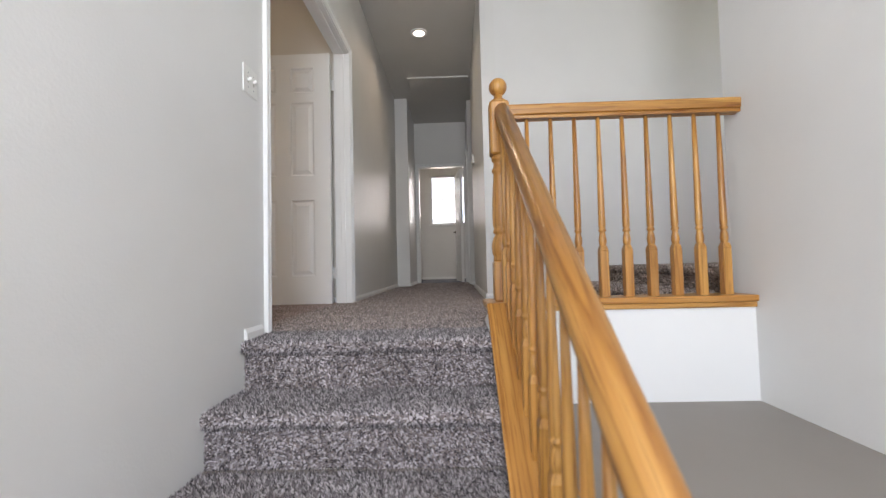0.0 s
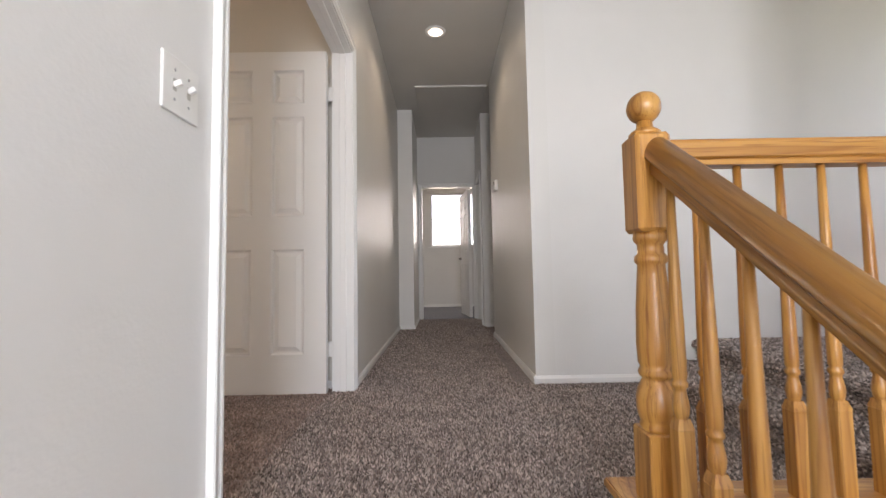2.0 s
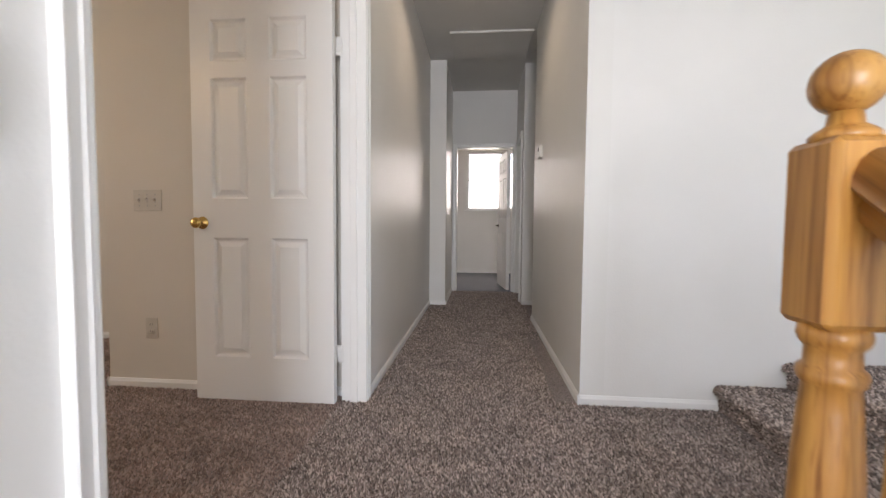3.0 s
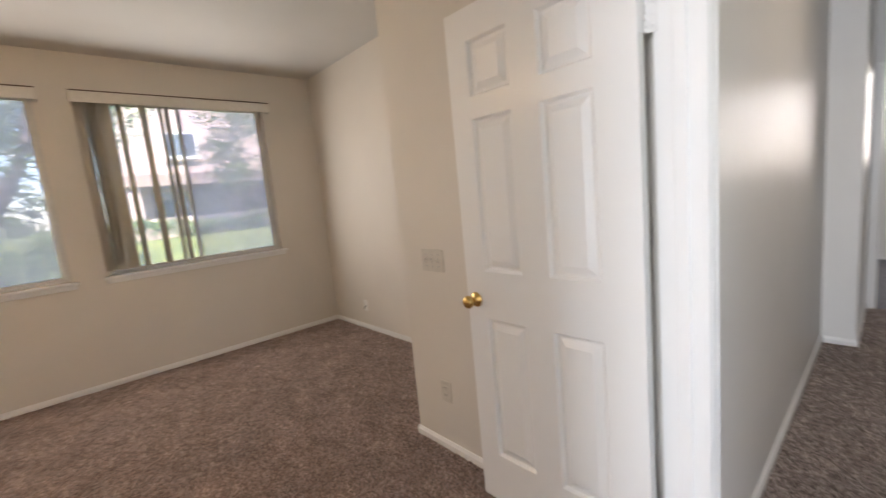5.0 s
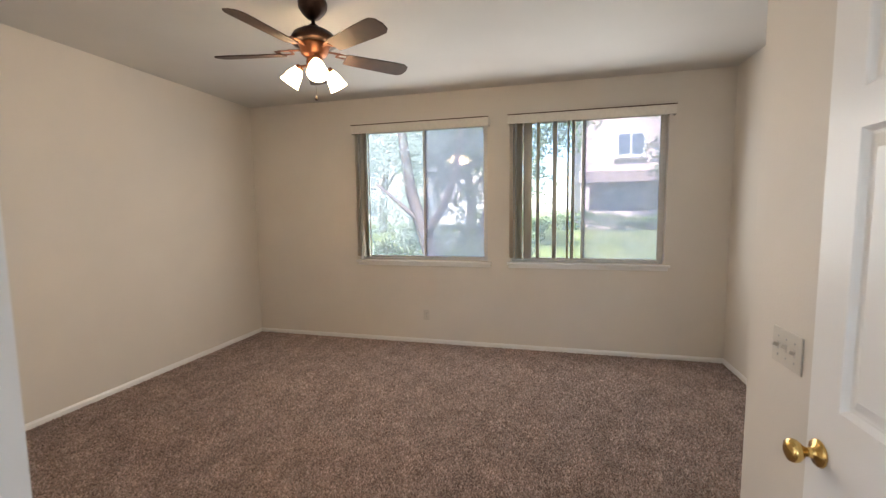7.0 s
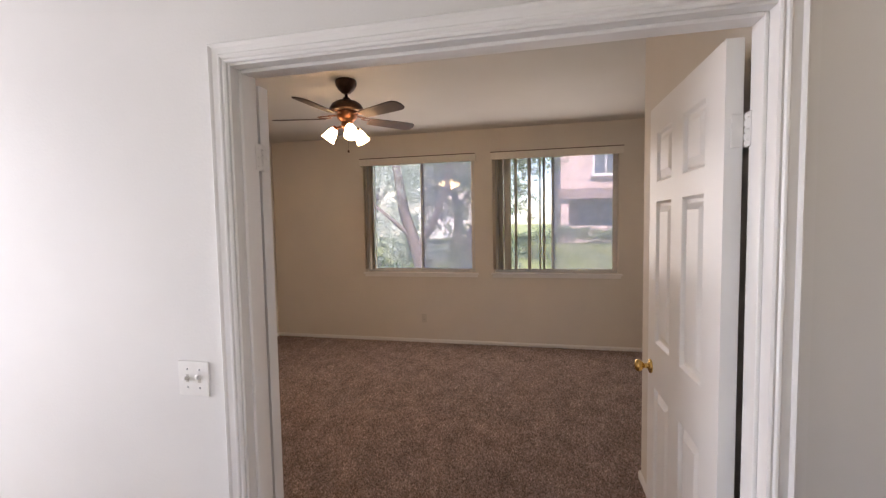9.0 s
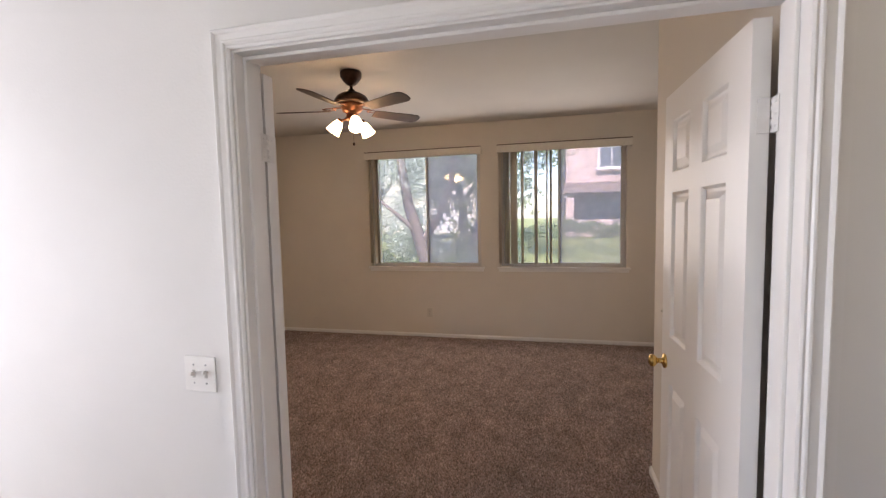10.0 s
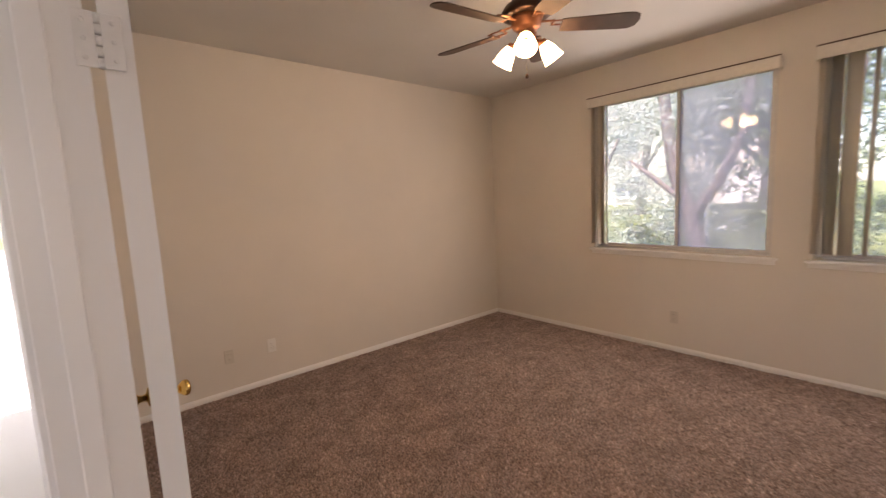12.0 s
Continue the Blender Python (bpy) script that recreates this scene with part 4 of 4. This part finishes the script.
GRASS, nt, b = node_material("lawn", 0.9)
v = coords(nt, (1, 1, 1))
c = ramp(nt, noise_fac(nt, v, 60.0, 3.0, 0.7), [(0.3, (0.045, 0.068, 0.02)), (0.7, (0.17, 0.20, 0.06))])
c = mix(nt, 1.0, c, ramp(nt, noise_fac(nt, v, 0.8, 3.0), [(0.3, (0.75, 0.8, 0.7)), (0.7, (1.3, 1.2, 1.0))]), "MULTIPLY")
nt.links.new(c, b.inputs["Base Color"])
bump(nt, b, noise_fac(nt, v, 90.0, 3.0), 0.8, 0.03)
bm = bmesh.new()
gx = [-600, -200, -80, -45] + [-30 + 0.8 * i for i in range(31)] + [-5.3, -4.9, 20, 80, 600]
gy = [-600, -200, -80, -45] + [-30 + 1.5 * i for i in range(41)] + [45, 80, 200, 600]
grid = [[bm.verts.new((x, y, hill(x, y) if x < -5 else -2.0)) for y in gy] for x in gx]
for i in range(len(gx) - 1):
    for j in range(len(gy) - 1):
        bm.faces.new((grid[i][j], grid[i + 1][j], grid[i + 1][j + 1], grid[i][j + 1])).smooth = True
structure("ground", bm, GRASS, "sunlit green lawn rising towards the neighbouring buildings")

BARK = plain("tree_bark", (0.10, 0.075, 0.07), 0.85, 0.0, 0.4, 14.0)
LEAF = leafy("green_leaves", (0.05, 0.085, 0.035), (0.16, 0.21, 0.09))
SILVER = leafy("silvery_leaves", (0.20, 0.25, 0.21), (0.46, 0.50, 0.45))
SHRUB = leafy("shrub_leaves", (0.04, 0.08, 0.025), (0.15, 0.21, 0.06))
STUCCO = paint("pink_stucco", (0.58, 0.45, 0.405), 0.85, 90.0, 0.004, 0.06)
CREAM = paint("cream_stucco", (0.66, 0.60, 0.52), 0.85, 90.0, 0.004, 0.06)
FASCIA = plain("brown_fascia", (0.27, 0.20, 0.175), 0.7)
ROOF = plain("roof_shingle", (0.20, 0.16, 0.14), 0.85, 0.0, 0.3, 9.0)
DARKGLASS = plain("far_window_glass", (0.10, 0.12, 0.15), 0.08)
POST = plain("white_post_paint", (0.75, 0.74, 0.72), 0.45)


def leaves(centres, n, size, broad=0.45):
    """One mesh of many small folded leaves scattered round the centres (x, y, z, radius)."""
    vs, fs = [], []
    for cx, cy, cz, r in centres:
        k = max(20, int(n * r * r))
        d = nrng.normal(size=(k, 3))
        d *= (nrng.uniform(0.15, 1.0, (k, 1)) ** 0.45) / np.linalg.norm(d, axis=1, keepdims=True)
        for p in np.array((cx, cy, cz)) + d * r * np.array((1, 1, 0.75)):
            a, s = nrng.normal(size=3), size * nrng.uniform(0.6, 1.4)
            a /= np.linalg.norm(a)
            w = np.cross(a, nrng.normal(size=3))
            w /= np.linalg.norm(w)
            m = len(vs)
            up = np.cross(a, w) * s * 0.12
            vs += [tuple(p - a * s), tuple(p + w * s * broad + up), tuple(p + a * s), tuple(p - w * s * broad + up)]
            fs += [(m, m + 1, m + 2), (m, m + 2, m + 3)]
    return vs, fs


def leaf_part(name, centres, n, size, material, parent, broad=0.45):
    me = bpy.data.meshes.new(name)
    vs, fs = leaves(centres, n, size, broad)
    me.from_pydata(vs, [], fs)
    me.materials.append(material)
    ob = new(name, me)
    ob.parent = parent
    return ob


def limb(bm, points, r0, r1, steps=9):
    rings = []
    for i, p in enumerate(points):
        q = Vector(points[min(i + 1, len(points) - 1)]) - Vector(points[max(i - 1, 0)])
        side = q.orthogonal().normalized()
        other = q.normalized().cross(side)
        r = r0 + (r1 - r0) * i / (len(points) - 1)
        rings.append([bm.verts.new(Vector(p) + (side * math.cos(a * math.tau / steps) + other * math.sin(a * math.tau / steps)) * r * (1 + 0.12 * math.sin(3 * a + i))) for a in range(steps)])
    for a, b in zip(rings, rings[1:]):
        for i in range(steps):
            bm.faces.new((a[i], a[(i + 1) % steps], b[(i + 1) % steps], b[i])).smooth = True
    bm.faces.new(rings[-1])


def tree(x, y, label, limbs, crown, material, n, size):
    base = hill(x, y) - 0.1
    t = thing("tree", label, "tree", Matrix.Translation((x, y, base)))
    bm = bmesh.new()
    for points, r0, r1 in limbs:
        limb(bm, points, r0, r1)
    part("trunk", bm, BARK, t)
    leaf_part("crown", crown, n, size, material, t, 0.24 if material is SILVER else 0.45)
    return t


def cloud(count, cx, cy, cz, sx, sy, sz, r0, r1, seed):
    q = random.Random(seed)
    return [(cx + q.uniform(-sx, sx), cy + q.uniform(-sy, sy), cz + q.uniform(-sz, sz), q.uniform(r0, r1)) for _ in range(count)]


tree(-10.2, -0.05, "tall forked street tree with a bare leaning trunk", [
    ([(0, 0, 0), (0.05, -0.05, 0.8), (0.1, -0.25, 1.6), (0.05, -0.55, 2.5), (0, -0.75, 3.6), (0.1, -0.9, 5.0)], 0.20, 0.09),
    ([(0.1, -0.22, 1.5), (0.1, 0.25, 2.2), (0.05, 0.6, 3.1), (0.0, 0.75, 4.6)], 0.11, 0.05),
    ([(0.1, -0.25, 1.75), (0.2, -0.85, 2.3), (0.2, -1.4, 2.75)], 0.07, 0.03)],
    cloud(40, 0, -0.4, 4.5, 1.4, 2.4, 1.0, 0.35, 0.75, 1) + cloud(14, 0.2, -1.0, 3.3, 0.6, 1.1, 0.6, 0.15, 0.4, 2), SILVER, 420, 0.042)
tree(-13.2, 0.7, "leafy tree with a thick branching trunk", [
    ([(0, 0, 0), (0, -0.05, 0.7), (0.05, 0.15, 1.4), (0, 0.55, 2.2), (0, 1.0, 3.1), (0.1, 1.2, 4.4)], 0.22, 0.08),
    ([(0.0, 0.55, 2.2), (0.1, 0.35, 3.0), (0.1, 0.2, 4.0)], 0.07, 0.03)],
    cloud(60, 0, 0.1, 3.9, 1.3, 2.6, 1.1, 0.35, 0.8, 3) + cloud(22, -0.3, 0.3, 2.6, 0.5, 1.8, 0.6, 0.15, 0.4, 9), LEAF, 520, 0.06)
tree(-11.0, -3.3, "pale silvery-leaved tree with drooping foliage", [
    ([(0, 0, 0), (0.1, 0.1, 1.2), (0, 0.2, 2.4), (0.1, 0.1, 4.0)], 0.14, 0.06),
    ([(0.05, 0.15, 1.6), (0.2, 0.8, 2.4), (0.2, 1.2, 3.2)], 0.07, 0.03)],
    cloud(150, 0, 1.0, 2.5, 0.8, 2.3, 1.8, 0.3, 0.6, 4), SILVER, 640, 0.045)
tree(-17.0, 9.5, "leafy tree beside the neighbouring building", [
    ([(0, 0, 0), (0, 0.1, 1.5), (0.1, 0.0, 3.0), (0, 0.2, 4.5)], 0.2, 0.08),
    ([(0, 0.1, 1.8), (0.1, -0.6, 2.8), (0.1, -1.0, 4.0)], 0.1, 0.04)],
    cloud(60, 0.2, -0.8, 3.8, 1.0, 2.6, 1.7, 0.4, 0.8, 5), LEAF, 420, 0.065)

tree(-16.4, -4.0, "tall pale silvery tree at the lawn's far edge", [
    ([(0, 0, 0), (0.1, 0.1, 1.4), (0, 0.3, 3.0), (0.1, 0.2, 5.2)], 0.18, 0.07),
    ([(0.05, 0.15, 1.8), (0.1, 0.9, 2.8), (0.2, 1.4, 3.8)], 0.08, 0.03)],
    cloud(120, 0, 0.2, 3.2, 1.0, 2.4, 2.4, 0.4, 0.75, 41), SILVER, 520, 0.065)
tree(-18.2, -0.7, "broad dark-leaved tree in the shade behind the lamp post", [
    ([(0, 0, 0), (0, 0.1, 1.2), (0.1, -0.1, 2.6), (0, 0.1, 4.4)], 0.24, 0.09),
    ([(0, 0.05, 1.6), (0.1, 0.8, 2.6), (0.1, 1.4, 3.6)], 0.10, 0.04),
    ([(0, 0.05, 1.5), (0.1, -0.8, 2.4), (0.1, -1.5, 3.3)], 0.10, 0.04)],
    cloud(90, 0, -0.2, 4.3, 1.2, 2.5, 1.4, 0.45, 0.85, 42) + cloud(120, 0.3, 0.4, 2.0, 0.6, 2.9, 1.5, 0.18, 0.42, 43), LEAF, 420, 0.075)

for x, y, w, h, n, seed in ((-8.6, -1.0, 1.0, 0.55, 900, 11), (-9.4, -2.4, 1.1, 0.8, 800, 12), (-15.2, 1.9, 1.2, 0.6, 700, 13), (-14.6, -2.2, 1.6, 0.9, 600, 16), (-15.0, 0.2, 1.6, 0.9, 600, 17)):
    z = hill(x, y)
    bush = thing("bush", "rounded leafy garden shrub on the lawn", "bush", Matrix.Translation((x, y, z)), "garden shrubs")
    bm = bmesh.new()
    for k in range(5):
        limb(bm, [(0, 0, -0.05), (0.15 * math.cos(k * 1.26), 0.15 * math.sin(k * 1.26), 0.25), (0.3 * math.cos(k * 1.26), 0.3 * math.sin(k * 1.26), h * 0.8)], 0.02, 0.008, 5)
    part("stems", bm, BARK, bush)
    leaf_part("foliage", cloud(14, 0, 0, h * 0.55, w * 0.45, w * 0.55, h * 0.35, 0.2, 0.38, seed), n, 0.045, SHRUB, bush)
for x, y, w, h, n, seed in ((-12.0, -1.9, 1.5, 1.0, 650, 31), (-12.4, 1.2, 1.6, 0.9, 650, 32), (-9.0, 0.6, 0.8, 0.45, 900, 34), (-9.6, 3.6, 0.9, 0.4, 900, 35)):
    z = hill(x, y)
    bush = thing("bush", "shaded leafy shrub under the trees", "bush", Matrix.Translation((x, y, z)), "garden shrubs")
    bm = bmesh.new()
    for k in range(6):
        limb(bm, [(0, 0, -0.05), (0.2 * math.cos(k * 1.05), 0.2 * math.sin(k * 1.05), 0.25), (0.45 * math.cos(k * 1.05), 0.45 * math.sin(k * 1.05), h * 0.85)], 0.02, 0.008, 5)
    part("stems", bm, BARK, bush)
    leaf_part("foliage", cloud(22, 0, 0, h * 0.5, w * 0.45, w * 0.6, h * 0.4, 0.2, 0.42, seed), n, 0.05, LEAF, bush)
# Bright slab added over the lawn by the entry, so no green shows.
path = bmesh.new()
box(path, -4.0, 30.0, -60.0, -2.2, -2.2, -1.62, 0.01)
structure("entry_cover_slab", path, plain("pale_slab", (0.46, 0.44, 0.41), 0.85, 0.0, 0.1, 6.0), "pale slab added outside the entry to keep the lawn's green from showing")
hedge = thing("hedge", "long low clipped hedge in front of the pink building", "hedge", Matrix.Translation((-17.6, 6.5, hill(-17.6, 6.5))))
bm = bmesh.new()
for k in range(30):
    limb(bm, [(0, -5 + 0.34 * k, -0.05), (0.05, -5 + 0.34 * k, 0.3), (0.0, -4.95 + 0.34 * k, 0.55)], 0.02, 0.008, 5)
part("stems", bm, BARK, hedge)
leaf_part("foliage", [(nrng.uniform(-0.25, 0.25), -5.2 + 0.075 * k, nrng.uniform(-0.05, 0.58), 0.26) for k in range(140)], 800, 0.06, SHRUB, hedge)

post_lamp = thing("street_lamp", "white garden lamp post with a flat cap", "street lamp", Matrix.Translation((-12.66, -0.76, hill(-12.66, -0.76) - 0.05)))
hz = 2.74 - hill(-12.66, -0.76)
bm = bmesh.new()
lathe(bm, [(0.085, 0), (0.085, 0.25), (0.06, 0.30), (0.048, 0.34), (0.042, hz - 0.35), (0.06, hz - 0.33), (0.06, hz - 0.30)], None, 16)
part("pole", bm, POST, post_lamp)
bm = bmesh.new()
lathe(bm, [(0.07, hz - 0.30), (0.10, hz - 0.05)], None, 16)
part("lantern", bm, DARKGLASS, post_lamp)
bm = bmesh.new()
lathe(bm, [(0.22, hz - 0.05), (0.23, hz - 0.02), (0.10, hz + 0.04), (0.02, hz + 0.07)], None, 20)
part("cap", bm, POST, post_lamp)


def house_window(parent, x, y, z, w, h):
    win = part("window", box(bmesh.new(), x - 0.02, x + 0.05, y - w / 2 - 0.08, y + w / 2 + 0.08, z - 0.1, z + h + 0.08, 0.01), POST, parent, "white window surround")
    for k in (0, 1):
        a = y - w / 2 + k * w / 2 + 0.03
        part("pane", box(bmesh.new(), x + 0.051, x + 0.062, a, a + w / 2 - 0.06, z, z + h), DARKGLASS, win)
    part("window_sill", box(bmesh.new(), x + 0.05, x + 0.14, y - w / 2 - 0.12, y + w / 2 + 0.12, z - 0.16, z - 0.101, 0.01), POST, win)


HX = -19.0
house = thing("apartment_building", "two-storey pink stucco apartment building with a dark covered patio", "building", Matrix.Translation((HX, 3.9, 0.4)))
bm = bmesh.new()
box(bm, -8, 0, 0, 12, 2.62, 6.2)
box(bm, -8, -1.6, 0, 12, -0.6, 2.62)
box(bm, -1.6, 0, 0, 0.35, -0.6, 2.62)
box(bm, -1.6, 0, 5.2, 5.6, -0.6, 2.62)
box(bm, -1.6, 0, 8.0, 12, -0.6, 2.62)
box(bm, -0.15, 0.0, 0.35, 5.2, -0.6, 1.0)
part("wall", bm, STUCCO, house)
part("fascia", box(bmesh.new(), 0.001, 0.12, -0.1, 12, 2.18, 2.66, 0.02), FASCIA, house, "brown band over the patio")
part("patio_door", box(bmesh.new(), -1.60, -1.54, 0.9, 3.4, 0.0, 2.05, 0.01), DARKGLASS, house)
for y in (0.9, 2.12, 3.34):
    part("patio_door_frame", box(bmesh.new(), -1.54, -1.50, y, y + 0.07, 0.0, 2.1, 0.005), FASCIA, house)
house_window(house, 0.0, 1.9, 3.3, 1.0, 0.8)
house_window(house, 0.0, 6.6, 3.3, 1.3, 1.0)
house_window(house, -1.6, 6.8, 0.6, 1.3, 1.1)
bm = bmesh.new()
prism(bm, [(-8.5, 6.2), (0.6, 6.2), (0.6, 6.32), (-4.0, 8.0), (-8.5, 6.32)], "y", -0.5, 12.5)
part("roof", bm, ROOF, house)

house2 = thing("house", "pale cream two-storey house behind the trees", "house", Matrix.Translation((-25.0, -14.0, 0.3)))
part("wall", box(bmesh.new(), -7, 0, 0, 13, -0.6, 5.2), CREAM, house2)
bm = bmesh.new()
prism(bm, [(-7.6, 5.2), (0.7, 5.2), (0.7, 5.32), (-3.5, 7.0), (-7.6, 5.32)], "y", -0.6, 13.6)
part("roof", bm, ROOF, house2)
for y, z in ((2.0, 0.9), (5.5, 0.9), (9.0, 0.9), (2.0, 3.4), (5.5, 3.4), (9.0, 3.4), (11.5, 3.4)):
    house_window(house2, 0.0, y, z, 1.3, 1.1)
part("garage_door", box(bmesh.new(), 0.001, 0.05, 10.4, 12.6, -0.3, 1.9, 0.01), POST, house2, "white garage door")

# ---- carpet pile ----
prng = np.random.default_rng(21)


def pile(name, points, normals, height, radius, label, material=None):
    """Leaning three-sided tufts at the points, all in one mesh."""
    n = len(points)
    ref = np.where(np.abs(normals[:, :1]) > 0.8, np.array([[0.0, 1.0, 0.0]]), np.array([[1.0, 0.0, 0.0]]))
    u = np.cross(normals, ref)
    u /= np.linalg.norm(u, axis=1, keepdims=True)
    w = np.cross(normals, u)
    turn = prng.uniform(0, 6.28, (n, 1))
    r = radius * prng.uniform(0.7, 1.3, (n, 1))
    verts = np.empty((n, 4, 3))
    for k in range(3):
        a = turn + k * 2.094
        verts[:, k] = points + (u * np.cos(a) + w * np.sin(a)) * r - normals * 0.001
    lean = prng.normal(0, 0.55, (n, 2)) * height
    verts[:, 3] = points + normals * (height * prng.uniform(0.6, 1.25, (n, 1))) + u * lean[:, :1] + w * lean[:, 1:]
    base = np.arange(n)[:, None] * 4
    tris = np.concatenate([base + np.array([[0, 1, 3]]), base + np.array([[1, 2, 3]]), base + np.array([[2, 0, 3]])], axis=1).ravel()
    me = bpy.data.meshes.new(name)
    me.vertices.add(n * 4)
    me.vertices.foreach_set("co", verts.ravel())
    me.loops.add(len(tris))
    me.loops.foreach_set("vertex_index", tris)
    me.polygons.add(len(tris) // 3)
    me.polygons.foreach_set("loop_start", np.arange(0, len(tris), 3))
    me.update(calc_edges=True)
    me.materials.append(material or PILE)
    return tagged(new(name, me), label, "carpet", "", "stuff")


def scatter(x0, x1, y0, y1, z, gap):
    xs, ys = np.meshgrid(np.arange(x0, x1, gap), np.arange(y0, y1, gap))
    p = np.stack([xs.ravel(), ys.ravel(), np.full(xs.size, z)], axis=1)
    p[:, :2] += prng.uniform(-0.45, 0.45, (len(p), 2)) * gap
    return p, np.tile((0.0, 0.0, 1.0), (len(p), 1))


def along_profile(profile, lo, hi, gap, swap=False):
    """Points over a step's side view drawn out across its width."""
    ps, ns = [], []
    for (u0, v0), (u1, v1) in zip(profile, profile[1:]):
        length = math.hypot(u1 - u0, v1 - v0)
        k = max(1, int(round(length / gap)))
        for i in range(k):
            f = (i + 0.5) / k
            ps.append((u0 + (u1 - u0) * f, v0 + (v1 - v0) * f))
            ns.append(((v1 - v0) / length, -(u1 - u0) / length))
    ws = np.arange(lo + gap / 2, hi, gap)
    p = np.array(ps)[:, None, :].repeat(len(ws), 1)
    q = np.array(ns)[:, None, :].repeat(len(ws), 1)
    w = np.tile(ws, (len(ps), 1))
    w = w + prng.uniform(-0.45, 0.45, w.shape) * gap
    z = np.zeros_like(w)
    if swap:
        return np.stack([p[..., 0], w, p[..., 1]], -1).reshape(-1, 3), np.stack([q[..., 0], z, q[..., 1]], -1).reshape(-1, 3)
    return np.stack([w, p[..., 0], p[..., 1]], -1).reshape(-1, 3), np.stack([z, q[..., 0], q[..., 1]], -1).reshape(-1, 3)


sets = []
for k in range(0, 6):
    prof = [(NOSE - k * RUN + u, -k * RISE + v) for u, v in tread(RUN if k else 0.245, RISE)[:-1]]
    sets.append(along_profile(prof, FACE, 0.17, 0.0062))
pile("stair_carpet_pile", np.concatenate([a for a, _ in sets]), np.concatenate([b for _, b in sets]), 0.012, 0.0042, "flecked cut pile covering the stairs, its cool grey painted for the stairwell light")
sets = []
for x, z, depth in ((0.932, 0.125, 0.315), (1.246, 0.25, 1.2)):
    sets.append(along_profile([(x + u, z + v) for u, v in tread(depth, 0.125)[:-1]], 1.96, LAND_Y, 0.011, True))
pile("upper_step_carpet_pile", np.concatenate([a for a, _ in sets]), np.concatenate([b for _, b in sets]), 0.010, 0.0075, "grey flecked cut pile covering the upper steps", LAND_PILE)
sets = [scatter(BACK, 0.165, 1.80, 4.6, 0.0, 0.0075), scatter(0.17, 0.93, 2.02, LAND_Y, 0.0, 0.009), scatter(FACE, HALLX, 4.6, HALL_END, 0.0, 0.012)]
pile("landing_carpet_pile", np.concatenate([a for a, _ in sets]), np.concatenate([b for _, b in sets]), 0.011, 0.0052, "grey-brown flecked cut pile on landing and hallway", LAND_PILE)
sets = [scatter(-2.9, BACK, BED_S, BOX_Y, 0.0, 0.0085), scatter(BED_W, -2.9, BED_S, BED_N, 0.0, 0.0105), scatter(-2.9, BOX_X, BOX_Y, BED_N, 0.0, 0.0105)]
pile("bedroom_carpet_pile", np.concatenate([a for a, _ in sets]), np.concatenate([b for _, b in sets]), 0.011, 0.0064, "flecked cut pile across the bedroom floor, its redder brown painted for the warm light", BED_PILE)
